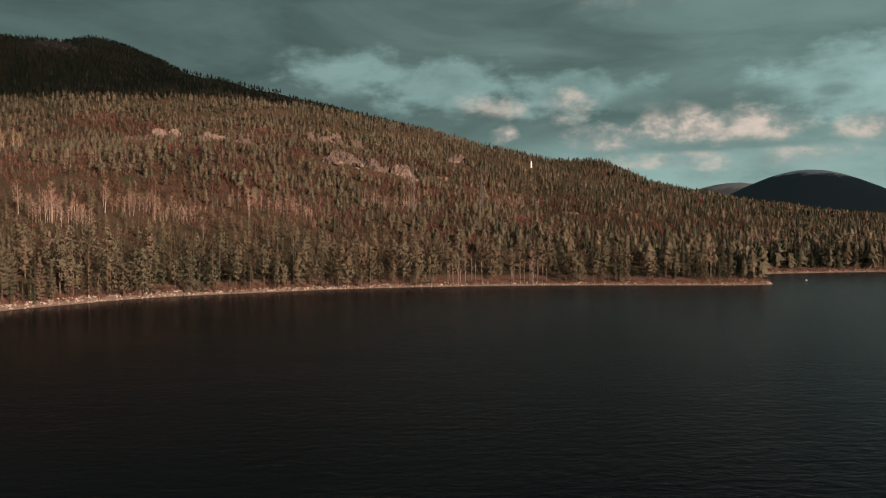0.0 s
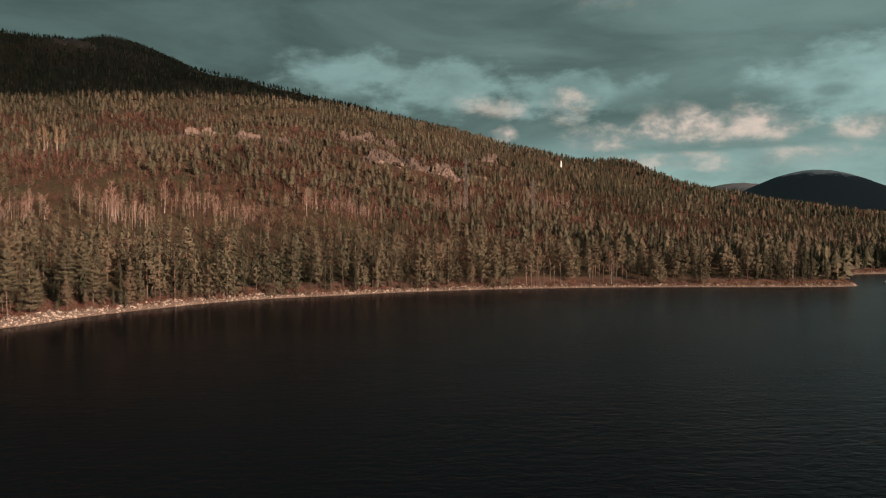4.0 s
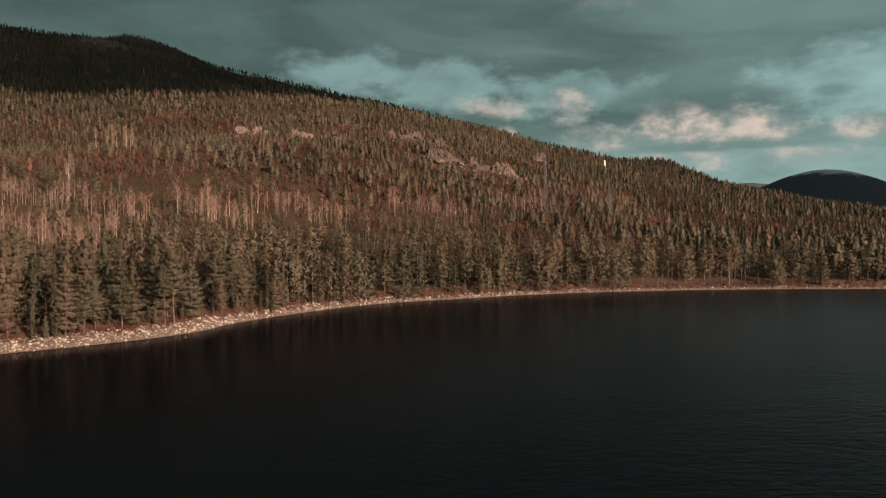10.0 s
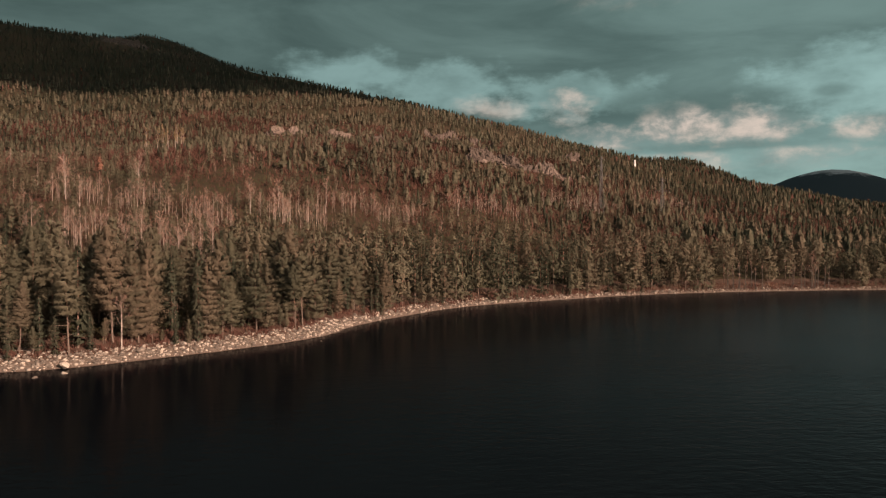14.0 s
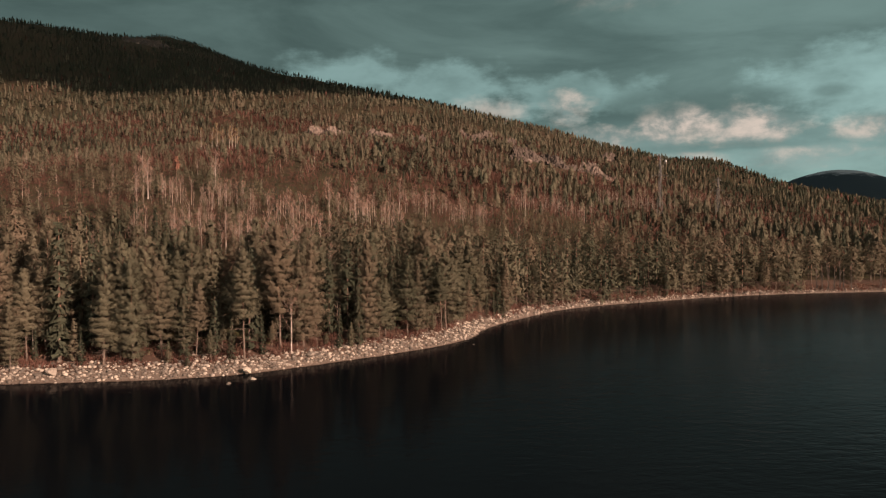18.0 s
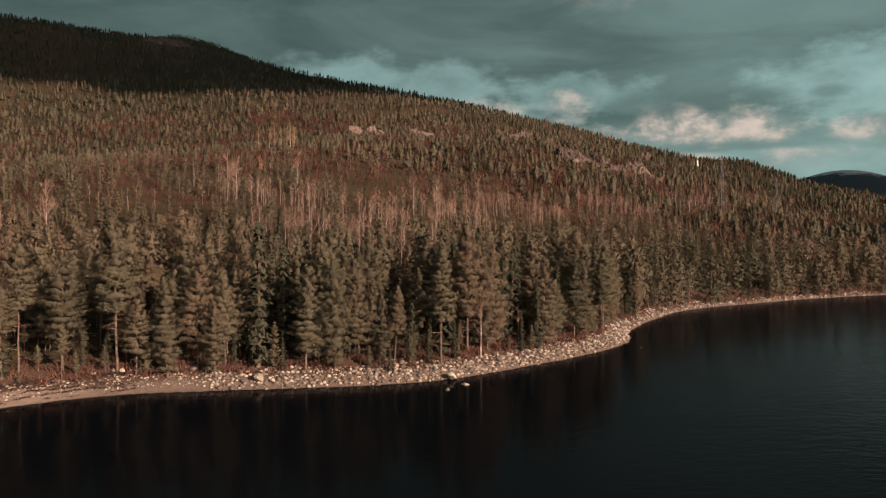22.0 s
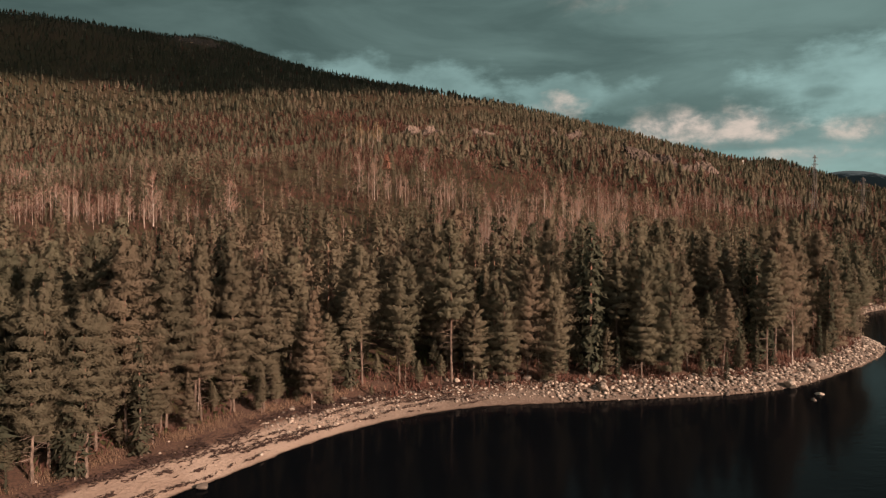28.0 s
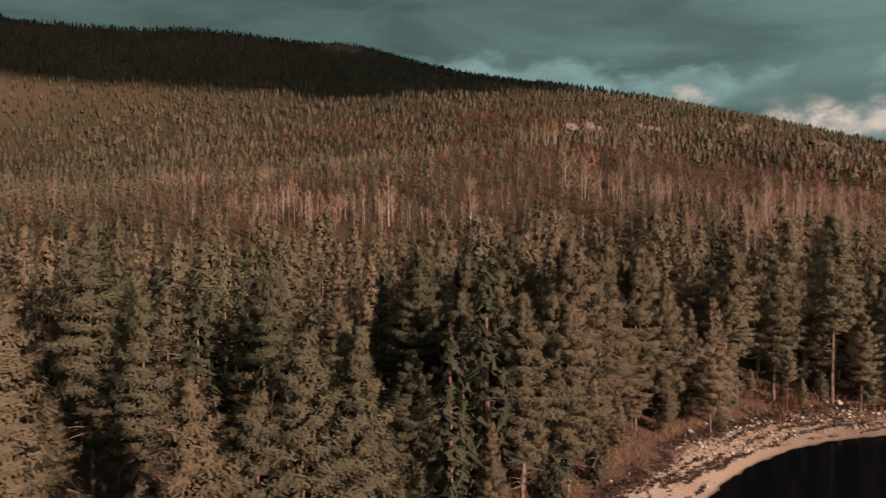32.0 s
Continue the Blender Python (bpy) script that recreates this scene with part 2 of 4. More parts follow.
def water_material():
    m, n = material("lake_water", 0.6, 0.0)
    deep = n.noise(n.world, 0.01, 2.0)
    n.put(n.shader.inputs["Base Color"], n.mix(n.ramp(deep, 0.3, 0.7), (0.0022, 0.0030, 0.0042), (0.0035, 0.0045, 0.0058)))
    ripple = n.noise(n.scaled(n.world, (0.5, 1.0, 1.0)), 0.9, 3.0, 0.6, 0.4)
    swell = n.noise(n.scaled(n.world, (0.35, 1.0, 1.0)), 0.22, 3.0, 0.5)
    wind = n.ramp(n.noise(n.scaled(n.world, (0.5, 1.0, 1.0)), 0.02, 3.0), 0.3, 0.65, 0.45, 1.0)
    part = n.add("ShaderNodeSeparateXYZ")
    n.put(part.inputs[0], n.world)
    # the bay by the shore lies in the lee of the trees
    lee = n.ramp(n.math("SUBTRACT", part.outputs[0], n.math("MULTIPLY", part.outputs[1], 0.55)), -215.0, 10.0, 0.12, 1.0)
    height = n.math("ADD", n.math("MULTIPLY", ripple, 0.6), n.math("MULTIPLY", swell, 0.4))
    waves = n.add("ShaderNodeBump")
    waves.inputs["Strength"].default_value, waves.inputs["Distance"].default_value = 0.6, 0.80
    n.put(waves.inputs["Height"], n.math("MULTIPLY", height, n.math("MULTIPLY", wind, lee)))
    shine, gloss, both = n.add("ShaderNodeFresnel"), n.add("ShaderNodeBsdfGlossy"), n.add("ShaderNodeMixShader")
    shine.inputs["IOR"].default_value = 1.16
    n.put(gloss.inputs["Roughness"], n.ramp(lee, 0.2, 0.9, 0.11, 0.22))
    n.put(shine.inputs["Normal"], waves.outputs[0]), n.put(gloss.inputs["Normal"], waves.outputs[0])
    n.put(both.inputs[0], n.math("MULTIPLY", shine.outputs[0], 0.50))
    n.put(both.inputs[1], n.shader.outputs[0]), n.put(both.inputs[2], gloss.outputs[0])
    n.put(m.node_tree.nodes["Material Output"].inputs["Surface"], both.outputs[0])
    return m


def plain(name, colour, rough=0.6, metal=0.0, scale=4.0):
    m, n = material(name, rough, 0.4)
    n.shader.inputs["Metallic"].default_value = metal
    worn = n.noise(n.spot, scale, 4.0)
    n.put(n.shader.inputs["Base Color"], n.mix(n.ramp(worn, 0.4, 0.8, 0.0, 0.5), colour, tuple(0.55 * c for c in colour)))
    return m


GROUND, BEACH, WATER = ground_material(), beach_material(), water_material()
STEEL = plain("dark_galvanised_steel", (0.09, 0.085, 0.08), 0.6, 0.4)
WHITE = plain("white_paint", (0.78, 0.76, 0.72), 0.6)
GREY = plain("grey_concrete", (0.35, 0.33, 0.31), 0.85)
RED = plain("red_paint", (0.45, 0.06, 0.04), 0.5)
WRACK = plain("dark_lake_litter", (0.060, 0.034, 0.026), 0.95, 0.0, 2.0)
CLOUD = plain("cloud", (0.8, 0.8, 0.8), 1.0)


# ---- mesh helpers ----
rng = np.random.default_rng(7)


def tri_mesh(name, tris, mats, which=None, tint=None):
    """A mesh from triangles (n, 3, 3), each with its own corners, or (n, 4, 3) with the way that each one's bough faces as a fourth row."""
    lie = tris[:, 3] if tris.shape[1] == 4 else None
    tris = tris[:, :3]
    count = len(tris)
    me = bpy.data.meshes.new(name)
    me.vertices.add(count * 3), me.loops.add(count * 3), me.polygons.add(count)
    me.vertices.foreach_set("co", np.ascontiguousarray(tris, dtype=np.float32).ravel())
    me.loops.foreach_set("vertex_index", np.arange(count * 3, dtype=np.int32))
    me.polygons.foreach_set("loop_start", np.arange(0, count * 3, 3, dtype=np.int32))
    for m in mats:
        me.materials.append(m)
    if which is not None:
        me.polygons.foreach_set("material_index", which.astype(np.int32))
    me.update(calc_edges=True)
    if tint is not None:
        me.attributes.new("tint", "FLOAT", "POINT").data.foreach_set("value", np.repeat(tint, 3).astype(np.float32))
    if lie is not None:
        me.attributes.new("lie", "FLOAT_VECTOR", "POINT").data.foreach_set("vector", np.repeat(lie, 3, 0).astype(np.float32).ravel())
    return me


def face_mesh(name, verts, faces, mats, smooth=False):
    me = bpy.data.meshes.new(name)
    me.from_pydata([tuple(v) for v in verts], [], [tuple(f) for f in faces])
    for m in mats:
        me.materials.append(m)
    if smooth:
        me.polygons.foreach_set("use_smooth", np.ones(len(faces), dtype=bool))
    me.update()
    return me


def part(name, bm, mat, parent, label=""):
    """One bmesh as one mesh object under a thing or a part."""
    me = bpy.data.meshes.new(name)
    bm.to_mesh(me), bm.free()
    me.materials.append(mat)
    ob = new(name, me)
    ob.parent = parent
    return tagged(ob, label) if label else ob


def unit(v):
    return v / np.maximum(np.linalg.norm(v, axis=-1, keepdims=True), 1e-9)


def facing(tris, lie):
    """Adds to each triangle the way its bough faces."""
    return np.concatenate([tris, unit(lie)[:, None]], 1)


def tufts(centre, normal, along, length, width):
    """Kite-like needle tufts, one triangle each."""
    normal = unit(normal)
    along = unit(along - (along * normal).sum(-1, keepdims=True) * normal)
    side = np.cross(normal, along)
    length, width = np.broadcast_to(length, len(centre))[:, None], np.broadcast_to(width, len(centre))[:, None]
    return np.stack([centre - along * length * 0.5 - side * width * 0.5, centre - along * length * 0.5 + side * width * 0.5,
                     centre + along * length * 0.5], 1)


def tube(points, radii, sides):
    """A tapered tube of triangles along points."""
    points = np.asarray(points, float)
    rings = []
    for i, (p, r) in enumerate(zip(points, radii)):
        d = unit(points[min(i + 1, len(points) - 1)] - points[max(i - 1, 0)])
        a = unit(np.cross(d, (0.31, 0.95, 0.05) if abs(d[2]) > 0.8 else (0, 0, 1.0)))
        b = np.cross(d, a)
        w = np.arange(sides) * 2 * np.pi / sides
        rings.append(p + r * (np.cos(w)[:, None] * a + np.sin(w)[:, None] * b))
    out = []
    for lo, hi in zip(rings[:-1], rings[1:]):
        lo2, hi2 = np.roll(lo, -1, 0), np.roll(hi, -1, 0)
        out += [np.stack([lo, lo2, hi2], 1), np.stack([lo, hi2, hi], 1)]
    return np.concatenate(out)


def box(bm, size, at, turn=None):
    m = Matrix.Translation(at) @ (turn.to_4x4() if turn else Matrix.Identity(4)) @ Matrix.Diagonal((*size, 1))
    bmesh.ops.create_cube(bm, size=1.0, matrix=m)


def beam(bm, a, b, r, sides=6, r2=None):
    """A round bar from a to b."""
    a, b = Vector(a), Vector(b)
    turn = (b - a).to_track_quat("Z", "Y").to_matrix().to_4x4()
    bmesh.ops.create_cone(bm, cap_ends=True, segments=sides, radius1=r, radius2=r if r2 is None else r2, depth=(b - a).length,
                          matrix=Matrix.Translation((a + b) / 2) @ turn)


# ---- the lie of the land ----
SHORE = np.array([(-420, -260), (-330, -110), (-275, 0), (-244, 56), (-227, 84), (-214, 102), (-202, 119), (-188, 128.5), (-165, 129.5),
                  (-146, 131), (-131, 140), (-111, 155), (-103, 166), (-101, 175), (-91, 191), (-75, 211), (-62, 220), (-41, 230), (-12, 244),
                  (26, 253), (73, 257), (116, 254), (148, 253), (160, 258), (160, 272), (166, 300), (182, 318), (210, 325), (265, 336),
                  (400, 356), (700, 400), (1500, 520), (3200, 700)], float)
for _ in range(2):  # round the corners
    cut = np.concatenate([SHORE[:-1] * 0.75 + SHORE[1:] * 0.25, SHORE[:-1] * 0.25 + SHORE[1:] * 0.75], 1).reshape(-1, 2)
    SHORE = np.concatenate([SHORE[:1], cut, SHORE[-1:]])


def inland(x, y):
    """Metres from the water's edge, inland positive."""
    x, y = np.asarray(x, float), np.asarray(y, float)
    best, sign = np.full(x.shape, 1e9), np.ones(x.shape)
    for (a, b), (c, d) in zip(SHORE[:-1], SHORE[1:]):
        vx, vy = c - a, d - b
        t = np.clip(((x - a) * vx + (y - b) * vy) / (vx * vx + vy * vy), 0, 1)
        dx, dy = x - a - t * vx, y - b - t * vy
        far = np.hypot(dx, dy)
        closer = far < best - 1e-9
        sign = np.where(closer, np.where(vx * dy - vy * dx >= 0, 1.0, -1.0), sign)
        best = np.where(closer, far, best)
    return best * sign


# height, middle x and y, half widths, turn
HILLS = [(350.5, -611.7, 1455.8, 370.6, 679.2, 0.471), (174.2, -818.8, 663.5, 390.0, 171.5, 0.655), (72.0, 0.0, 800.3, 247.5, 483.7, 1.815),
         (17.9, 268.1, 870.5, 46.2, 148.8, -0.213), (23.8, -138.0, 398.8, 228.5, 112.5, 0.735)]
RIDGE = [(21.9, -160.1, 935.6, 137.6, 35.0, -0.4), (8.4, -551.2, 807.3, 86.3, 71.9, 0.0), (19.6, -764.0, 679.5, 89.7, 35.0, -0.9),
         (-14.2, -551.0, 1275.7, 299.3, 57.1, 0.9), (10.2, -473.3, 1165.9, 124.1, 35.0, -0.7)]
FAR_HILLS = [(13.0, -512.0, 1335.0, 52.0, 80.0, 0.0), (246.0, 1865.0, 2940.0, 430.0, 520.0, -0.57), (246.0, 2010.0, 3900.0, 520.0, 260.0, -0.45)]


def land(x, y, rough=True):
    """The ground's height."""
    d = inland(x, y)
    dd = np.maximum(d, 0)
    h = 1.8 * (1 - np.exp(-dd / 8)) + 0.093 * dd / (1 + dd / 600)
    for top, cx, cy, su, sv, turn in HILLS + RIDGE + FAR_HILLS:
        u = (x - cx) * np.cos(turn) + (y - cy) * np.sin(turn)
        v = -(x - cx) * np.sin(turn) + (y - cy) * np.cos(turn)
        h = h + top * np.exp(-((u / su) ** 2) - (v / sv) ** 2) * (1 - np.exp(-dd / 60))
    if rough:
        sway = np.sin(x * 0.061 + 1.3 * np.sin(y * 0.043)) * np.sin(y * 0.071 + 0.7) + 0.5 * np.sin(x * 0.17 + y * 0.05) * np.sin(y * 0.19 - x * 0.03)
        h = h + sway * np.clip((dd - 25) / 60, 0, 1.2)
    return np.where(d < 0, np.maximum(d * 0.16, -7.0), h)


def spread(near, step, far, grow):
    """Coordinates, close together between the two near ends and wider and wider outside them."""
    mid = list(np.arange(near[0], near[1], step))
    for side in (0, 1):
        at, gap = mid[0] if side == 0 else mid[-1], step
        while far[0] < at < far[1]:
            gap = min(gap * grow, 48.0)
            at = at - gap if side == 0 else at + gap
            mid.insert(0, at) if side == 0 else mid.append(at)
    return np.array(mid)


def sheet(name, xs, ys, zs, mat):
    gx, gy = np.meshgrid(xs, ys)
    verts = np.stack([gx, gy, zs], -1).reshape(-1, 3)
    w, h = len(xs), len(ys)
    i = (np.arange(h - 1)[:, None] * w + np.arange(w - 1)[None]).ravel()
    me = bpy.data.meshes.new(name)
    quads = np.stack([i, i + 1, i + w + 1, i + w], 1)
    me.vertices.add(len(verts)), me.loops.add(quads.size), me.polygons.add(len(quads))
    me.vertices.foreach_set("co", verts.astype(np.float32).ravel())
    me.loops.foreach_set("vertex_index", quads.astype(np.int32).ravel())
    me.polygons.foreach_set("loop_start", np.arange(0, quads.size, 4, dtype=np.int32))
    me.polygons.foreach_set("use_smooth", np.ones(len(quads), dtype=bool))
    me.materials.append(mat)
    me.update(calc_edges=True)
    return new(name, me)


gx, gy = spread((-330, 190), 4.0, (-3000, 3600), 1.06), spread((50, 345), 4.0, (-2500, 4600), 1.06)
mx, my = np.meshgrid(gx, gy)
under = inland(mx, my)
tagged(sheet("ground", gx, gy, land(mx, my) - 0.4 * ((under > -6) & (under < 9.5)), GROUND), "reddish brown forest floor of heath and moss rising to hills, blue-grey haze coloured into the far ones", "ground", kind="structure")
lake_x, lake_y = np.array([-3000, -1000, -300, 200, 1000, 3600.0]), np.array([-2500, -800, 0, 200, 450, 900.0])
tagged(sheet("water", lake_x, lake_y, np.zeros((6, 6)), WATER), "dark rippled lake water that mirrors the sky and the wood", "lake", kind="structure")

# a quick table of heights for placing things
LX, LY = np.arange(-1300, 1400, 6.0), np.arange(-60, 2200, 6.0)
LAND = land(*np.meshgrid(LX, LY))


def height_at(x, y):
    u, v = np.clip((np.asarray(x) - LX[0]) / 6, 0, len(LX) - 1.001), np.clip((np.asarray(y) - LY[0]) / 6, 0, len(LY) - 1.001)
    i, j = u.astype(int), v.astype(int)
    u, v = u - i, v - j
    return (LAND[j, i] * (1 - u) + LAND[j, i + 1] * u) * (1 - v) + (LAND[j + 1, i] * (1 - u) + LAND[j + 1, i + 1] * u) * v


# the beach, a strip along the water's edge
def strip_along(start, end, step):
    """Points along the shore between two x, with the way inland."""
    line = SHORE[(SHORE[:, 0] > -330) & (SHORE[:, 0] < 420)]
    leg = np.hypot(*np.diff(line, axis=0).T)
    run = np.r_[0, np.cumsum(leg)]
    s = np.arange(0, run[-1], step)
    p = np.stack([np.interp(s, run, line[:, 0]), np.interp(s, run, line[:, 1])], 1)
    way = unit(np.gradient(p, axis=0))
    for _ in range(6):
        way = unit(way + np.roll(way, 1, 0) + np.roll(way, -1, 0))
    keep = (p[:, 0] >= start) & (p[:, 0] <= end)
    return p[keep], np.stack([-way[:, 1], way[:, 0]], 1)[keep]


edge, inward = strip_along(-320, 410, 1.0)
out = np.r_[np.arange(-3.2, 3.0, 0.4), np.arange(3.0, 12.1, 0.75)]
bx, by = edge[:, :1] + inward[:, :1] * out, edge[:, 1:] + inward[:, 1:] * out
wob = 0.35 * np.sin(bx * 0.35 + 1.1 * np.sin(by * 0.3)) + 0.25 * np.sin(by * 0.9 + bx * 0.5) + 0.1 * np.sin(bx * 2.1 - by * 1.7)
bz = land(bx, by, False) + 0.02 + 0.05 * wob + 0.04 * np.sin(bx * 3.1) * np.sin(by * 2.7)
bz += -0.5 * (out > 11.3) - 0.10 * (out > 10.5) - 0.2 * (out < -2.9)
w = len(out)
i = (np.arange(len(edge) - 1)[:, None] * w + np.arange(w - 1)[None]).ravel()
beach = new("beach", face_mesh("beach", np.stack([bx, by, bz], -1).reshape(-1, 3), np.stack([i, i + w, i + w + 1, i + 1], 1).tolist(), [BEACH], True))
tagged(beach, "tan sand and gravel beach along the lake", "beach", kind="structure")


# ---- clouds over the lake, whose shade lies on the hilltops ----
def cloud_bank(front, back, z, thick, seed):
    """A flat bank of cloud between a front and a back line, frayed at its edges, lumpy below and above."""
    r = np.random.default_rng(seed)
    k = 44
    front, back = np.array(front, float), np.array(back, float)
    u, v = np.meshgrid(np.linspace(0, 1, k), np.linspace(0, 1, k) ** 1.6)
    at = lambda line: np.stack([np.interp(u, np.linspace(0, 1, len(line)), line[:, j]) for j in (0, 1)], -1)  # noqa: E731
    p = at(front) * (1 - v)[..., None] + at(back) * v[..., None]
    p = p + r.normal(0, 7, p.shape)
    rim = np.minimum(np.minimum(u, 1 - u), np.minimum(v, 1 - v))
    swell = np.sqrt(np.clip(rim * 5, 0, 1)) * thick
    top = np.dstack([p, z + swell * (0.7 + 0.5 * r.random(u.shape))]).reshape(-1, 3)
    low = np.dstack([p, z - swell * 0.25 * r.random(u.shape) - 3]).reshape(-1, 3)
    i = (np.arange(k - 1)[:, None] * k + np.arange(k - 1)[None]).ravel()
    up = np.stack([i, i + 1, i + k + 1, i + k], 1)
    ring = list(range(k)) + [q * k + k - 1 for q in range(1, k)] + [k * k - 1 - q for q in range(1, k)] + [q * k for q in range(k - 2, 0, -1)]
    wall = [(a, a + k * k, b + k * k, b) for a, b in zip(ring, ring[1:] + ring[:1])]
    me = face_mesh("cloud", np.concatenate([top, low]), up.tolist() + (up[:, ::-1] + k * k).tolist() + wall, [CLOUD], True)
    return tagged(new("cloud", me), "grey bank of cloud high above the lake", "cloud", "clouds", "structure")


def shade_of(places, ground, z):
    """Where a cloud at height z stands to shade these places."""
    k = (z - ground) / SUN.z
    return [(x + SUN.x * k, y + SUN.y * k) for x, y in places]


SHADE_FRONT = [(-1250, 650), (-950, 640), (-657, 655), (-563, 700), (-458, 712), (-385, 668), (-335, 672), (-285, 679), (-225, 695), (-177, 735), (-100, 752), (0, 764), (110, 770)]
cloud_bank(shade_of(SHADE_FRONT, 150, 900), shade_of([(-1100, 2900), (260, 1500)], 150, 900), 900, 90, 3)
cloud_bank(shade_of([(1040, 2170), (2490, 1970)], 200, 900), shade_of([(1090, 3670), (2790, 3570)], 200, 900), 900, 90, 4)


# ---- trees ----
def trunk_tris(r, high, base, lean, sides, rings, dead=0):
    t = np.linspace(0, 1, rings)
    sway = np.cumsum(r.normal(0, 0.05, (rings, 2)), 0) * high / 18
    pts = np.stack([sway[:, 0] + lean[0] * t * high, sway[:, 1] + lean[1] * t * high, t * high - 0.4 * (t == 0)], 1)
    rad = base * ((1 - t) ** 0.8 * 0.92 + 0.06)
    rad[0] *= 1.25
    out = [tube(pts, rad, sides)]
    for _ in range(dead):  # bare lower branches
        k = r.uniform(0.12, 0.5)
        root = np.array([np.interp(k, t, pts[:, j]) for j in range(3)])
        w = r.uniform(0, 2 * np.pi)
        tip = root + np.array([np.cos(w), np.sin(w), r.uniform(-0.35, 0.25)]) * r.uniform(0.8, 2.2)
        mid = (root + tip) / 2 + (0, 0, r.uniform(-0.1, 0.25))
        out.append(tube([root, mid, tip], [0.035, 0.025, 0.008], 3))
    return np.concatenate(out), pts


def outline(s, spire):
    """Reach of the boughs from the crown's foot, 0, to its tip, 1. spire: 0 for a rounded crown, 1 for a pointed one."""
    return (1 - s ** (1.9 - 0.9 * spire)) ** (0.62 + 0.30 * spire) * min(1.0, 0.58 + 1.7 * s)


def skirts(r, high, bare, wide, layers, sides, spire, pts):
    """Ragged skirts of boughs, one below the other, each a star of flat sprays."""
    t_axis, tris = np.linspace(0, 1, len(pts)), []
    for k in range(layers):
        s = (k + r.uniform(0, 0.6)) / layers
        low, top = bare * high + s * (1 - bare) * high, bare * high + min(1.0, s + 1.5 / layers) * (1 - bare) * high
        reach = wide * outline(s, spire) * r.uniform(0.85, 1.12) + 0.10
        at = lambda z: np.array([np.interp(z / high, t_axis, pts[:, 0]), np.interp(z / high, t_axis, pts[:, 1]), z])  # noqa: E731
        w = r.uniform(0, 6.283) + np.arange(sides) * 6.283 / sides + r.normal(0, 0.14, sides)
        far = reach * np.where(np.arange(sides) % 2 == 0, 1.0, 0.6) * r.uniform(0.7, 1.2, sides)
        ring = at(low) + np.stack([np.cos(w) * far, np.sin(w) * far, r.normal(0, 0.10 * reach, sides) - 0.10 * far], 1)
        tip = np.repeat(at(top)[None], sides, 0) + r.normal(0, 0.05 * reach, (sides, 3)) * (1, 1, 0)
        out = unit((ring + np.roll(ring, -1, 0)) / 2 - at(low)) * (1, 1, 0)
        tris.append(facing(np.stack([tip, ring, np.roll(ring, -1, 0)], 1), 0.55 * out + (0, 0, 0.70) + r.normal(0, 0.08, (sides, 3))))
    return np.concatenate(tris)


def conifer_crown(r, high, bare, wide, whorls, per, clumps, size, spire, pts, relief=0.55):
    """Tier upon tier of boughs, each a pad of needle tufts, tapering to a tip. spire: 0 for a stout pine crown, 1 for a slim one."""
    t_axis = np.linspace(0, 1, len(pts))
    tris = []
    gust = r.uniform(0.72, 1.16, whorls)
    gap, heavy = (1 - bare) * high / whorls, r.uniform(0, 6.283)
    up = np.array([0, 0, 1.0])
    for k in range(whorls):
        s = (k + r.uniform(0, 0.35)) / whorls
        z = bare * high + s * (1 - bare) * high * 0.985
        axis = np.array([np.interp(z / high, t_axis, pts[:, 0]), np.interp(z / high, t_axis, pts[:, 1]), z])
        form = outline(s, spire) * gust[k]
        count = max(3, int(round(per * (0.55 + 0.45 * form) * r.uniform(0.85, 1.15))))
        turn = r.uniform(0, 6.28)
        for b in range(count):
            w = turn + b * 6.283 / count + r.normal(0, 0.22)
            reach = wide * form * r.uniform(0.62, 1.20) * (1 + 0.14 * np.cos(w - heavy)) + 0.14
            rise = np.interp(s, [0, 0.5, 1], [-0.12, 0.10, 0.60]) + r.normal(0, 0.10)
            flat = np.array([np.cos(w), np.sin(w), 0])
            side = np.array([-flat[1], flat[0], 0])
            m = max(2, int(clumps * (0.34 + 0.66 * form) * r.uniform(0.8, 1.2)))
            f = r.uniform(0.05, 1.0, m) ** (0.52 if clumps > 40 else 0.40)
            across, v = r.normal(0, 0.45, m), r.uniform(-1, 1, m)
            c = axis + flat * (f * reach)[:, None]
            c[:, 2] += (rise * f + 0.24 * f * f) * reach * 0.8 + v * gap * 0.40 * (1 - 0.3 * f)
            c += side * (across * 0.38 * reach * (0.3 + 0.7 * f))[:, None]
            lie = flat * (0.45 + 0.45 * f)[:, None] + up * (0.24 + relief * v)[:, None] + side * (across * 0.8)[:, None] + r.normal(0, 0.20 * relief, (m, 3))
            nrm = flat * 0.60 + up * 0.45 + side * (across * 0.55)[:, None] + r.normal(0, 0.22, (m, 3))
            way = flat * 0.85 + up * (0.25 + 1.0 * s * s) + side * (across * 0.9)[:, None] + r.normal(0, 0.24, (m, 3))
            scale = size * r.uniform(0.7, 1.3, m)
            tris.append(facing(tufts(c, nrm, way, scale * 2.7, scale * (0.44 if clumps > 40 else 0.66 if clumps > 15 else 0.80)), lie))
    return np.concatenate(tris)


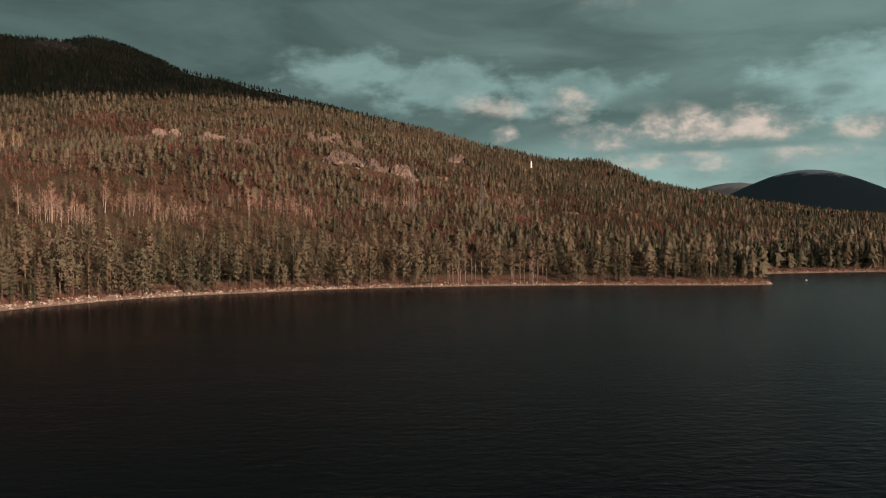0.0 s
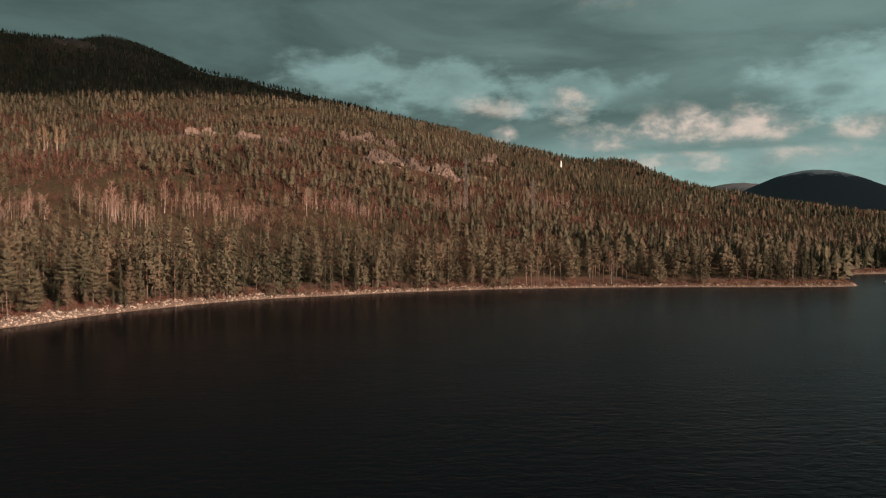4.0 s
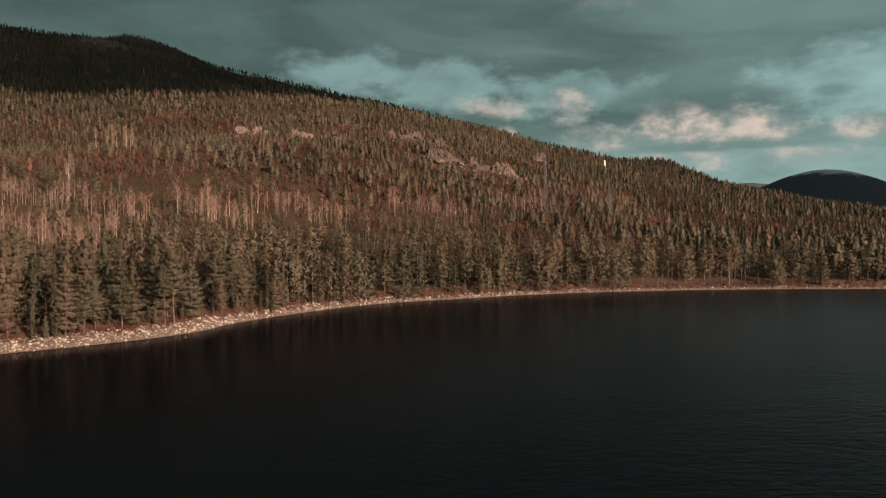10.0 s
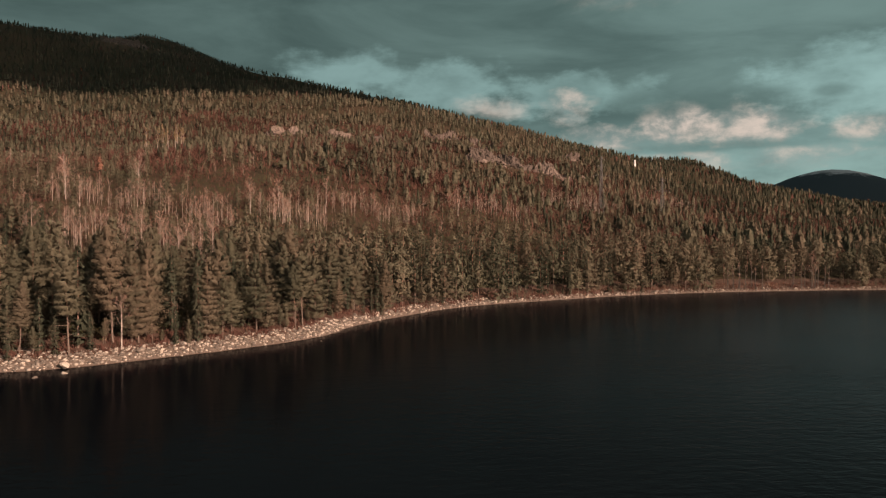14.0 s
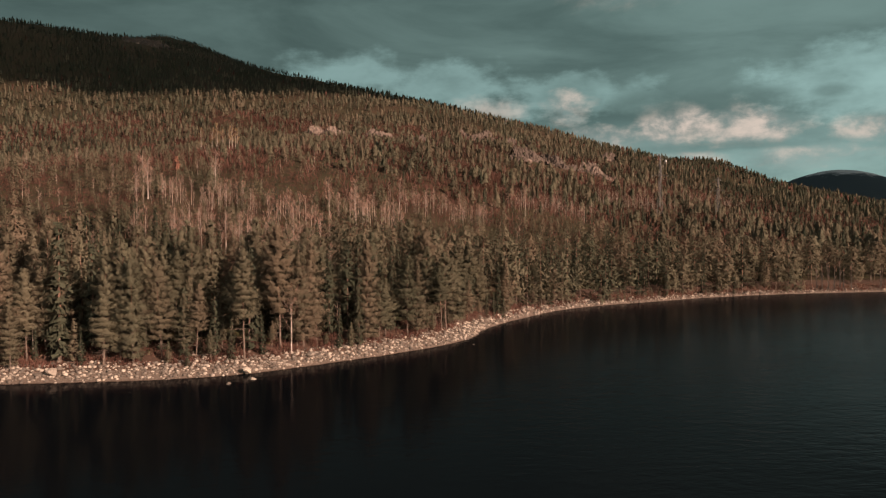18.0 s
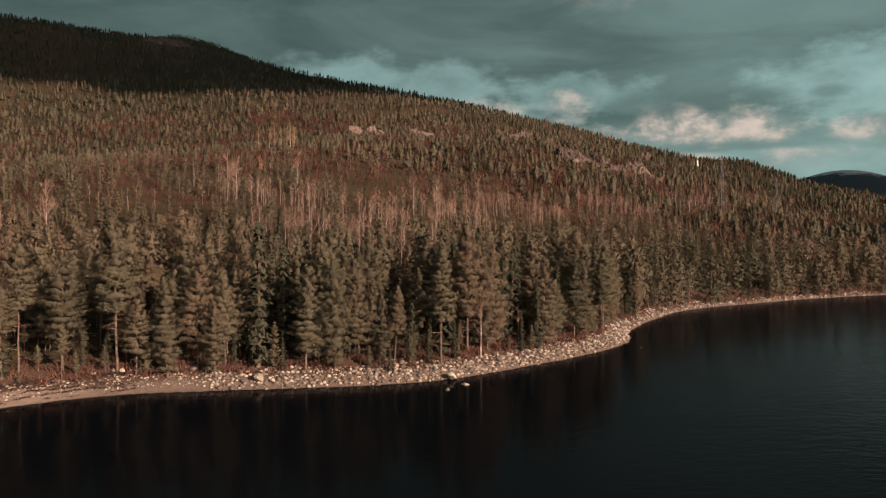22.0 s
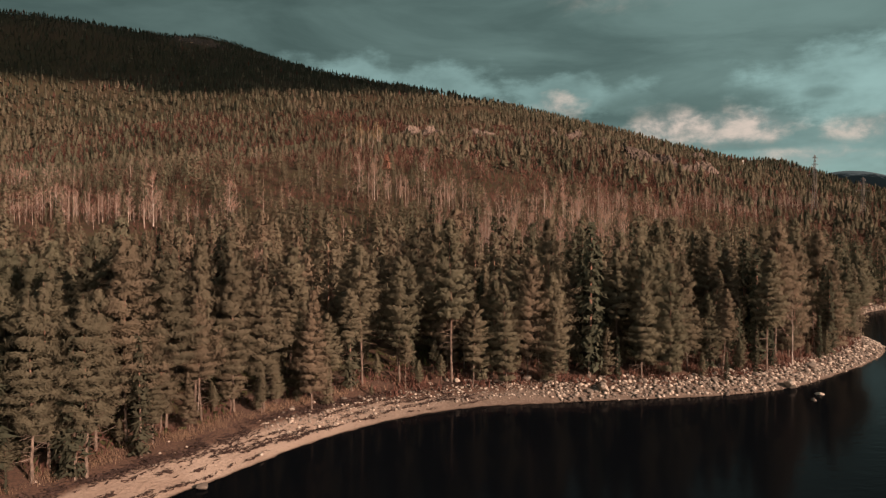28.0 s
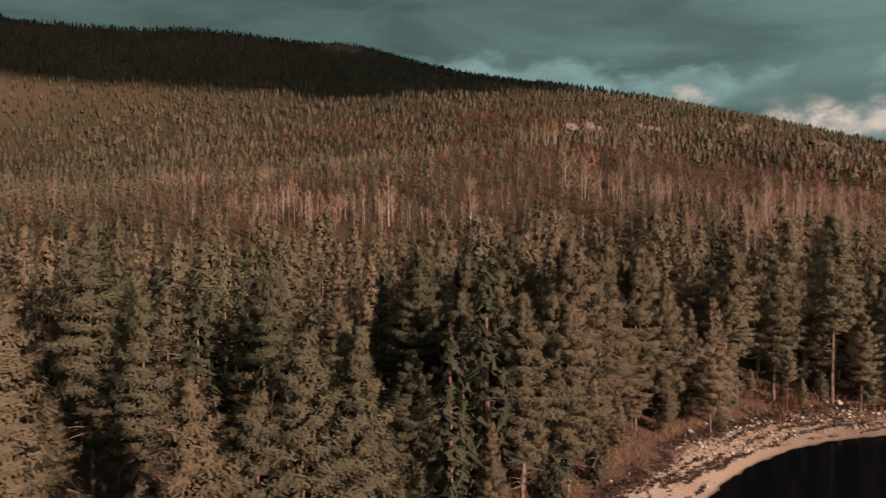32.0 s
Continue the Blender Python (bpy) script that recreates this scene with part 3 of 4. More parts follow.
def bare_tree(r, high, twigs, thick, spread_out=1.0):
    """A leafless birch: a thin stem, limbs that sweep up, and a haze of twigs."""
    stem, pts = trunk_tris(r, high, thick, r.normal(0, 0.02, 2), 5 if twigs > 120 else 3, 7)
    limbs, haze = [], []
    for k in range(max(4, twigs // 10)):
        s = r.uniform(0.3, 0.95)
        root = np.array([np.interp(s, np.linspace(0, 1, 7), pts[:, j]) for j in range(3)])
        w = r.uniform(0, 6.283)
        reach = high * 0.20 * (1.05 - s) ** 0.5 * r.uniform(0.6, 1.2) * spread_out
        tip = root + np.array([np.cos(w) * reach, np.sin(w) * reach, reach * r.uniform(0.9, 1.9)])
        limbs.append(tube([root, (root * 0.55 + tip * 0.45) + (0, 0, -0.06 * reach), tip] if twigs > 120 else [root, tip], [thick * 0.22, thick * 0.15, 0.012], 3))
        m = 10
        f = r.uniform(0.3, 1.05, m)
        c = root + (tip - root) * f[:, None] + r.normal(0, 0.18 * reach, (m, 3))
        way = unit(tip - root) + r.normal(0, 0.32, (m, 3)) + (0, 0, 0.55)
        haze.append(tufts(c, r.normal(0, 1, (m, 3)) + (0.3, -0.6, 0.2), way, r.uniform(0.5, 1.1, m) * high * 0.085, r.uniform(0.035, 0.085, m) * (high / 11)))
    return np.concatenate([stem] + limbs), np.concatenate(haze)


def pine_shape(r, high, whorls, per, clumps, size, sides=7, dead=10, bares=(0.04, 0.08, 0.14, 0.22, 0.34), wider=1.0, stout=1.0, relief=0.55, points=(0.35, 0.95)):
    bare, spire = r.choice(bares), r.uniform(*points)
    trunk, pts = trunk_tris(r, high, 0.0095 * stout * high * r.uniform(0.9, 1.2), r.normal(0, 0.012, 2), sides, 9, dead)
    return trunk, conifer_crown(r, high, bare, high * wider * r.uniform(0.190, 0.255), whorls, per, clumps, size, spire, pts, relief)


def spruce_shape(r, high, whorls, per, clumps, size, sides=6):
    trunk, pts = trunk_tris(r, high, 0.012 * high, (0, 0), sides, 6, 0)
    return trunk, conifer_crown(r, high, 0.06, high * r.uniform(0.13, 0.17), whorls, per, clumps, size, 1.0, pts, 0.4)


# where trees can be seen from the water in front of the wood
VIEWS = [(5, -5), (-60, 17), (-120, 30), (-170, 40), (-205, 47), (-225, 53)]


def can_be_seen(x, y, top):
    seen = np.zeros(len(x), bool)
    f = np.linspace(0.12, 0.97, 34)
    for k, (vx, vy) in enumerate(VIEWS):
        az = np.degrees(np.arctan2(x - vx, y - vy))
        left = -45 if k == len(VIEWS) - 1 else -37
        wedge = (az > left) & (az < 42)
        px, py = vx + (x - vx)[:, None] * f, vy + (y - vy)[:, None] * f
        line = 21.4 + (top - 21.4)[:, None] * f
        cover = np.where(f < 0.88, 6.5, 0.0)
        seen |= wedge & (height_at(px, py) + cover < line + 1.0).all(1)
    return seen


cell = 3.8
cx, cy = np.meshgrid(np.arange(-1000, 1150, cell), np.arange(30, 1750, cell))
px = (cx + rng.uniform(-0.47, 0.47, cx.shape) * cell).ravel()
py = (cy + rng.uniform(-0.47, 0.47, cy.shape) * cell).ravel()
rough_cut = (py < 900) | (rng.random(len(px)) < 0.55)
px, py = px[rough_cut], py[rough_cut]
# a closer row along the edge of the wood
row, row_in = strip_along(-300, 330, 2.1)
row_d = np.where(row[:, 0] < -200, 5.6, np.where(row[:, 0] < -95, 3.4, np.where(row[:, 0] < 95, 1.5, 4.2))) + rng.uniform(0.0, 3.2, len(row)) + 0.9 * np.sin(row[:, 0] * 0.21 + row[:, 1] * 0.13)
row = row + row_in * row_d[:, None] + rng.normal(0, 0.5, row.shape)
young, young_in = strip_along(-295, -40, 1.2)
young = young + young_in * rng.uniform(6.5, 24.0, len(young))[:, None] + rng.normal(0, 0.6, young.shape)
row = np.concatenate([row, young])
px, py = np.r_[px, row[:, 0]], np.r_[py, row[:, 1]]
is_young = np.r_[np.zeros(len(px) - len(young), bool), np.ones(len(young), bool)]
# stands of leafless birch on the slope: x, y, half length, half depth
STANDS = [(-168, 209, 20, 7), (-127, 279, 16, 10), (-188, 262, 20, 9), (-100, 302, 22, 9), (-50, 335, 26, 10), (-275, 222, 22, 9), (-146, 207, 9, 6),
          (10, 380, 26, 10), (82, 444, 22, 8), (-155, 259, 13, 7), (-248, 216, 14, 6), (220, 383, 16, 8), (298, 393, 16, 8), (-330, 300, 25, 9)]
clump_x, clump_y = [], []
for x, y, a, b in STANDS:
    many = int(a * b / 2.8)
    w, f = rng.uniform(0, 6.283, many), np.sqrt(rng.random(many))
    clump_x.append(x + a * f * np.cos(w)), clump_y.append(y + b * f * np.sin(w))
clump = np.stack([np.concatenate(clump_x), np.concatenate(clump_y)], 1)
px, py = np.r_[px, clump[:, 0]], np.r_[py, clump[:, 1]]
is_young = np.r_[is_young, np.zeros(len(clump), bool)]
edge_row = np.r_[np.zeros(len(px) - len(row) - len(clump), bool), np.ones(len(row), bool), np.zeros(len(clump), bool)]
in_stand = np.r_[np.zeros(len(px) - len(clump), bool), np.ones(len(clump), bool)]
pz = height_at(px, py)
near = pz < 12
pd = np.full(len(px), 400.0)
pd[near] = inland(px[near], py[near])
away = np.min([np.hypot(px - a, py - b) for a, b in VIEWS], 0)


def wave(x, y, a, b):
    """Slow patchiness over the plan, 0 to 1."""
    return 0.5 + 0.25 * (np.sin(x * a + 2.1 * np.sin(y * b)) + np.sin(y * a * 1.3 + 1.7 * np.sin(x * b * 1.2 + 1.0)))


# the wood stands back further from the sandy part of the shore
line_back = np.where(px < -200, 5.6, np.where(px < -95, 3.4, np.where(px < 95, 1.5, 4.2))) + 0.8 * np.sin(px * 0.21 + py * 0.13)
ok = pd > line_back - 0.3 * edge_row
thin = np.where(away < 130, 0.70, np.where(away < 330, 0.56, np.where(away < 640, 0.72, 0.70)))
ok &= (rng.random(len(px)) < thin) | edge_row | in_stand
ok &= np.hypot((px + 520) / 70, (py - 1330) / 90) > rng.uniform(0.8, 1.1, len(px))  # the bare summit
ok &= ~((px > 21) & (px < 70) & (pd < 5.5))  # thin birches stand here instead
# bare rock faces on the slope: x, y, half length, half depth
CRAGS = [(-20, 478, 34, 15), (14, 470, 18, 10), (-168, 536, 24, 9), (-128, 512, 18, 8), (-95, 492, 15, 7), (-50, 572, 26, 11), (-22, 562, 15, 8), (130, 462, 12, 5),
         (-172, 500, 9, 5), (-420, 900, 45, 18), (60, 590, 14, 7), (40, 500, 10, 6)]
for x, y, a, b in CRAGS:
    ok &= ((px - x) / a) ** 2 + ((py - y + 0.6 * b + 8) / (1.6 * b + 10)) ** 2 > rng.uniform(0.20, 1.0, len(px))
ok &= np.hypot((px - 138) / 1.0, (py - 655) / 2.2) > 9  # the clearing of the beacon
px, py, pz, pd, away, edge_row, in_stand, is_young = (v[ok] for v in (px, py, pz, pd, away, edge_row, in_stand, is_young))

# kinds: 0 pine, 1 spruce, 2 bare birch, 3 open scrub
patch = wave(px, py, 0.031, 0.019)
patch_2 = wave(px + 300, py - 90, 0.083, 0.05)
stand = np.max([np.exp(-(((px - x) / a) ** 2) - ((py - y) / b) ** 2) for x, y, a, b in STANDS], 0)
band = np.exp(-(((pz - 33) / 11) ** 2)) * np.clip((60 - px) / 80, 0.25, 1)
birch = 0.02 + 0.75 * np.clip(stand * 2.2 - 0.6, 0, 1) + 0.22 * band * np.clip(patch_2 * 4.5 - 2.6, 0, 1) + 0.12 * np.clip(patch - 0.45, 0, 1) * (pz > 20)
birch *= np.where(pz > 175, 0.4, 1.0)
roll = rng.random(len(px))
bay = np.exp(-(((px + 40) / 75) ** 4) - ((py - 265) / 75) ** 4)  # dark spruces round the bay
kind = np.where(roll < birch, 2, np.where(roll > 0.90 - 0.12 * patch - 0.30 * bay - 0.46 * (px > 90) - 0.22 * ((px < -240) & (pz > 60)) - 0.5 * (pz > 165), 1, 0))
kind[in_stand] = 2
kind[(pd < 30) & (kind == 2) & (rng.random(len(px)) < 0.75)] = 0
open_patch = (wave(px - 70, py + 40, 0.058, 0.041) > 0.66) & (pz > 26) & (px > -260) & (rng.random(len(px)) < 0.7)
open_patch |= ((px + 147) / 19) ** 2 + ((py - 326) / 8) ** 2 < 1
kind[open_patch & (kind != 2)] = 3
kind[(kind == 0) & (pz > 9) & (rng.random(len(px)) < np.where(px > 90, 0.3, 0.12))] = 3

high = np.interp(pz, [1, 3, 9, 20, 40, 90, 160, 300], [18.0, 17.0, 13.2, 9.4, 7.2, 6.6, 6.8, 5.2]) * np.interp(px, [-250, -210, -130, -60, 60], [0.84, 1.0, 1.0, 0.86, 0.76]) ** (pz < 30) * rng.normal(0.97, 0.15, len(px)).clip(0.5, 1.3) * np.where(rng.random(len(px)) < np.where(pz < 9, 0.28, 0.45), rng.uniform(0.5, 0.8, len(px)), 1.0)
front = np.max([np.exp(-(((px - x) / (a + 4)) ** 2) - ((py - y + b + 9) / 12) ** 2) for x, y, a, b in STANDS], 0)
high *= np.where(kind == 0, 1 - 0.55 * front, 1.0)  # lower pines in front of the stands
high *= np.where(kind == 3, 0.22, 1.0) * np.where(edge_row & (rng.random(len(px)) < 0.58), rng.uniform(0.16, 0.6, len(px)), 1.0)
high *= np.where(kind == 2, 0.98, np.where(kind == 1, rng.uniform(0.65, 1.10, len(px)), 1.0))
high = np.where(is_young & (kind != 2), rng.uniform(2.0, 6.5, len(px)), high)
seen = can_be_seen(px, py, pz + high)
px, py, pz, pd, away, kind, high = (v[seen] for v in (px, py, pz, pd, away, kind, high))
size = high.copy()

# the trees nearest to the drone's way stand as things of their own
first = np.where((px > -300) & (px < -92) & (py < 215) & (pd < 40) & (kind == 0))[0]
first = first[np.argsort(pd[first] + 0.12 * away[first])][:300]
alone = np.zeros(len(px), bool)
alone[first] = True


def tree_thing(name, trunk, crown, trunk_mat, crown_mat, label, group):
    base = tagged(new(name), label, "tree", group)
    base.empty_display_size = 0.5
    for piece, tris, mat in (("trunk", trunk, trunk_mat), ("crown", crown, crown_mat)):
        tint = np.zeros(len(tris)) if piece == "crown" else None
        new(piece, tri_mesh(piece, tris, [mat], tint=tint)).parent = base
    return base


def plant(models, places, heights):
    """The models themselves at the first places, copies at the others, turned and scaled."""
    for k, ((x, y, z), h) in enumerate(zip(places, heights)):
        model, tall = models[k % len(models)]
        scale = h / tall
        m = pose(x, y, z - 0.1, rng.normal(0, 1.2), rng.normal(0, 1.2), rng.uniform(0, 360))
        ob = model if k < len(models) else copy_thing(model, m)
        ob.matrix_basis = m @ Matrix.Diagonal((scale, scale, scale * rng.uniform(0.95, 1.05), 1))


close = first[away[first] < 72]
other = first[away[first] >= 72]
fine_models = []
for k in range(6):
    r = np.random.default_rng(100 + k)
    trunk, crown = pine_shape(r, 17.0, 17, 9.0, 150, 0.19, 8, 40, bares=(0.10, 0.18, 0.28, 0.38, 0.46), wider=1.0, stout=0.8)
    fine_models.append((tree_thing("pine_tree", trunk, crown, PINE_BARK, NEEDLES, "tall olive green pine with a flaky reddish trunk by the shore", "pines along the shore"), 17.0))
plant(fine_models, zip(px[close], py[close], pz[close]), size[close])
shore_models = []
for k in range(10):
    r = np.random.default_rng(200 + k)
    trunk, crown = pine_shape(r, 17.0, 16, 8.0, 104, 0.20, 7, 22, bares=(0.10, 0.20, 0.30, 0.40, 0.50), wider=0.95, stout=0.8)
    shore_models.append((tree_thing("pine_tree", trunk, crown, PINE_BARK, NEEDLES, "tall olive green pine at the edge of the lakeside wood", "pines along the shore"), 17.0))
plant(shore_models, zip(px[other], py[other], pz[other]), size[other])


# the rest of the wood, joined
def scatter(name, chosen, models, mats, label, category):
    """One mesh of many trees: models of unit-free trees, each (triangles, material index, own height)."""
    all_tris, all_which, all_tint = [], [], []
    pick = rng.integers(0, len(models), len(chosen))
    for k, (tris, which, tall) in enumerate(models):
        some = chosen[pick == k]
        if not len(some):
            continue
        turn, s = rng.uniform(0, 6.283, len(some)), size[some] / tall
        c, q = (np.cos(turn) * s)[:, None, None], (np.sin(turn) * s)[:, None, None]
        t = tris[None]
        moved = np.stack([t[..., 0] * c - t[..., 1] * q, t[..., 0] * q + t[..., 1] * c, t[..., 2] * s[:, None, None]], -1)
        moved[:, :, :3] += np.stack([px[some], py[some], pz[some] - 0.2], -1)[:, None, None]
        moved[:, :, 3:] /= s[:, None, None, None]
        all_tris.append(moved.reshape(-1, tris.shape[1], 3))
        all_which.append(np.tile(which, len(some)))
        all_tint.append(np.repeat(rng.random(len(some)), len(tris)))
    if not all_tris:
        return None
    me = tri_mesh(name, np.concatenate(all_tris), mats, np.concatenate(all_which), np.concatenate(all_tint))
    return tagged(new(name, me), label, category, kind="stuff")


def joined(trunk, crown, tall):
    if crown.shape[1] == 4:
        trunk = np.concatenate([trunk, np.zeros((len(trunk), 1, 3))], 1)
    return np.concatenate([trunk, crown]), np.r_[np.zeros(len(trunk), int), np.ones(len(crown), int)], tall


def pines(seed, count, *detail):
    return [joined(*pine_shape(np.random.default_rng(seed + k), 17.0, *detail), 17.0) for k in range(count)]


def shaped(seed, count, tall, wider, spire, layers, sides, tufted, coarse):
    """Trees for the slopes: skirts of boughs round a stem, frayed by loose tufts."""
    made = []
    for k in range(count):
        r = np.random.default_rng(seed + k)
        trunk, pts = trunk_tris(r, tall, 0.008 * tall, r.normal(0, 0.012, 2), 3, 3)
        bare, wide = r.uniform(0.02, 0.16), tall * wider * r.uniform(0.75, 1.25)
        p = spire + r.uniform(0, 0.4)
        core = skirts(r, tall * 0.96, bare, wide * 0.80, layers, sides, p, pts)
        s = r.uniform(0, 0.97, tufted)
        w = r.uniform(0, 6.283, tufted)
        out = wide * np.array([outline(v, p) for v in s]) * r.uniform(0.55, 1.05, tufted) + 0.1
        flat = np.stack([np.cos(w), np.sin(w), 0 * w], 1)
        c = flat * out[:, None] + np.stack([0 * s, 0 * s, (bare + s * (1 - bare)) * tall], 1)
        scale = r.uniform(0.7, 1.3, tufted) * coarse
        way = flat * 0.9 + r.normal(0, 0.4, (tufted, 3))
        way[:, 2] += 0.1 + s * s
        lie = flat * 0.52 + np.stack([0 * s, 0 * s, 0.66 + 0.2 * s * s], 1) + r.normal(0, 0.10, (tufted, 3))
        fringe = facing(tufts(c, flat * 0.6 + (0, 0, 0.6) + r.normal(0, 0.2, (tufted, 3)), way, scale * 1.9, scale * 0.85), lie)
        made.append(joined(trunk, np.concatenate([core, fringe]), tall))
    return made


def spruces(seed, count, *detail):
    return [joined(*spruce_shape(np.random.default_rng(seed + k), 15.0, *detail), 15.0) for k in range(count)]


def birches(seed, count, twigs):
    return [joined(*bare_tree(np.random.default_rng(seed + k), 12.0, twigs, 0.11), 12.0) for k in range(count)]


def scrubs(seed, count, twigs):
    """Low thickets of bare stems."""
    made = []
    for k in range(count):
        r = np.random.default_rng(seed + k)
        c = np.stack([r.normal(0, 1.5, twigs), r.normal(0, 1.5, twigs), r.uniform(0.4, 2.6, twigs)], 1)
        tris = tufts(c, r.normal(0, 0.6, (twigs, 3)) + (0.5, -0.7, 0.2), (0, 0, 1.0) + r.normal(0, 0.4, (twigs, 3)), r.uniform(0.9, 2.2, twigs), r.uniform(0.06, 0.2, twigs) * (40 / max(twigs, 20)))
        made.append((tris, np.zeros(twigs, int), 3.0))
    return made


left = np.where(~alone)[0]
LOW, TALL = (0.06, 0.12, 0.20), (0.08, 0.18, 0.28)
for lo, hi, pine_set, tall_set, spruce_set, twigs, words in (
        (0, 170, pines(300, 10, 13, 7.0, 25, 0.34, 5, 4, (0.08, 0.14, 0.22), 1.0, 0.9, 0.45), pines(330, 7, 13, 6.5, 25, 0.34, 5, 6, TALL, 0.95, 1.0, 0.45), spruces(400, 5, 16, 6.0, 12, 0.35, 4), 150, "near the lake"),
        (170, 300, pines(340, 12, 9, 6.5, 9, 0.52, 3, 0, LOW, 1.22, 0.8, 0.30, (0.05, 0.6)), pines(360, 8, 9, 6.5, 9, 0.54, 4, 2, TALL, 1.30, 0.9, 0.30, (0.0, 0.5)), spruces(420, 5, 12, 5.0, 6, 0.46, 3), 130, "on the lower slope"),
        (300, 470, shaped(450, 16, 17.0, 0.32, 0.0, 4, 8, 46, 1.25), shaped(450, 16, 17.0, 0.32, 0.0, 4, 8, 46, 1.25), shaped(460, 6, 15.0, 0.19, 0.6, 6, 8, 40, 0.8), 60, "on the middle slope"),
        (470, 640, shaped(700, 14, 17.0, 0.33, 0.0, 3, 7, 22, 1.7), shaped(700, 14, 17.0, 0.33, 0.0, 3, 7, 22, 1.7), shaped(620, 6, 15.0, 0.20, 0.6, 4, 7, 18, 1.1), 40, "on the hillside")):
    zone = left[(away[left] >= lo) & (away[left] < hi)]
    edge_of_wood = (pd[zone] < 26) & (px[zone] > -120)
    scatter("pine_wood", zone[(kind[zone] == 0) & ~edge_of_wood], pine_set, [PINE_BARK, NEEDLES], "dense olive green pine wood " + words, "wood")
    scatter("pine_wood", zone[(kind[zone] == 0) & edge_of_wood], tall_set, [PINE_BARK, NEEDLES], "tall pines with bare pale lower trunks " + words, "wood")
    scatter("spruce_wood", zone[kind[zone] == 1], spruce_set, [PINE_BARK, SPRUCE], "dark green spruces among the pines " + words, "wood")
    scatter("heather_scrub", zone[kind[zone] == 3], scrubs(600 + lo, 5, 34 if lo < 300 else 16), [SCRUB], "low reddish brown scrub " + words, "scrub")
    scatter("birch_wood", zone[kind[zone] == 2], birches(500 + lo, 8, twigs), [BIRCH_BARK, TWIGS], "leafless pinkish brown birches " + words, "wood")


def tiny_trees(seed, count):
    """Small simple trees for the far slopes."""
    made = []
    for k in range(count):
        r = np.random.default_rng(seed + k)
        tris = skirts(r, 10.0, 0.08, 2.3 * r.uniform(0.8, 1.2), 3, 6, 0.4, np.array([(0, 0, 0), (0.1, 0, 10.0)]))
        made.append((tris, np.zeros(len(tris), int), 10.0))
    return made


zone = left[away[left] >= 640]
scatter("hilltop_wood", zone[kind[zone] == 0], tiny_trees(700, 8), [NEEDLES], "far pine wood along the ridge", "wood")
scatter("hilltop_wood", zone[kind[zone] == 1], tiny_trees(720, 5), [SPRUCE], "dark far spruces along the ridge", "wood")
scatter("hilltop_wood", zone[kind[zone] >= 2], tiny_trees(740, 5), [SCRUB], "far leafless birches along the ridge", "wood")

# leafless brush that fills the slope between the trees
ux, uy = (v.ravel() for v in np.meshgrid(np.arange(-420, 330, 3.7), np.arange(120, 660, 3.7)))
ux, uy = ux + rng.uniform(-1.8, 1.8, len(ux)), uy + rng.uniform(-1.8, 1.8, len(uy))
uz, u_away = height_at(ux, uy), np.min([np.hypot(ux - a, uy - b) for a, b in VIEWS], 0)
thick = 0.26 + 0.85 * np.clip(wave(ux, uy, 0.045, 0.03) * 1.6 - 0.5, 0, 1)
bare_rock = np.zeros(len(ux), bool)
for x, y, a, b in CRAGS:
    bare_rock |= ((ux - x) / a) ** 2 + ((uy - y + 0.5 * b) / (1.5 * b)) ** 2 < 1
keep = (uz > 8) & (u_away < 560) & (rng.random(len(ux)) < thick) & ~bare_rock
ux, uy, uz, u_away = ux[keep], uy[keep], uz[keep], u_away[keep]
u_high = rng.uniform(1.5, 3.8, len(ux)) * np.where(u_away > 260, 1.5, 1.0)
keep = can_be_seen(ux, uy, uz + u_high + 2)
px, py, pz, size = ux[keep], uy[keep], uz[keep], u_high[keep]
near_brush = u_away[keep] < 270
scatter("brushwood", np.where(near_brush)[0], scrubs(800, 6, 40), [SCRUB], "reddish brown leafless brush between the pines", "scrub")
scatter("brushwood", np.where(~near_brush)[0], scrubs(820, 6, 20), [SCRUB], "reddish brown leafless brush high on the slope", "scrub")


# ---- single trees that stand out ----
def stand_alone(name, trunk, crown, tall, trunk_mat, crown_mat, label, places):
    base = tree_thing(name, trunk, crown, trunk_mat, crown_mat, label, "")
    for k, (x, y, h) in enumerate(places):
        m = pose(x, y, float(land(np.array([x]), np.array([y]))[0]) - 0.15, 0, 0, 70.0 * k)
        ob = base if k == 0 else copy_thing(base, m)
        ob.matrix_basis = m @ Matrix.Diagonal((h / tall, h / tall, h / tall, 1))


r = np.random.default_rng(41)
for k, (x, y, h) in enumerate([(-176, 135.6, 8.5), (-174.2, 137.5, 10.0), (-205.5, 126.0, 8.0), (-216, 117, 7.0), (-186, 137.0, 9.0), (-129, 147.5, 8.5)]):
    stem, haze = bare_tree(np.random.default_rng(60 + k), 12.0, 70, 0.12, 0.6)
    stand_alone("birch_tree", stem, haze, 12.0, BIRCH_BARK, TWIGS, "slender white-stemmed birch without leaves at the beach", [(x, y, h)])
for k in range(9):
    a, b = r.uniform(-13, 13), r.uniform(-4, 4)
    stem, haze = bare_tree(np.random.default_rng(80 + k), 12.0, 240, 0.14, 0.7)
    stand_alone("larch_tree", stem, haze, 12.0, BIRCH_BARK, STRAW, "pale straw-coloured bare tree in a small stand", [(-211 + a, 384 + b, r.uniform(13, 17))])
trunk, crown = pine_shape(np.random.default_rng(91), 14.0, 14, 5.0, 12, 0.45, 5, 3)
stand_alone("dead_pine", trunk, crown[crown[:, :3, 2].mean(1) > 8.5], 14.0, PINE_BARK, RUST, "dying pine with rust-red needles on the slope", [(-196, 279, 13.0)])
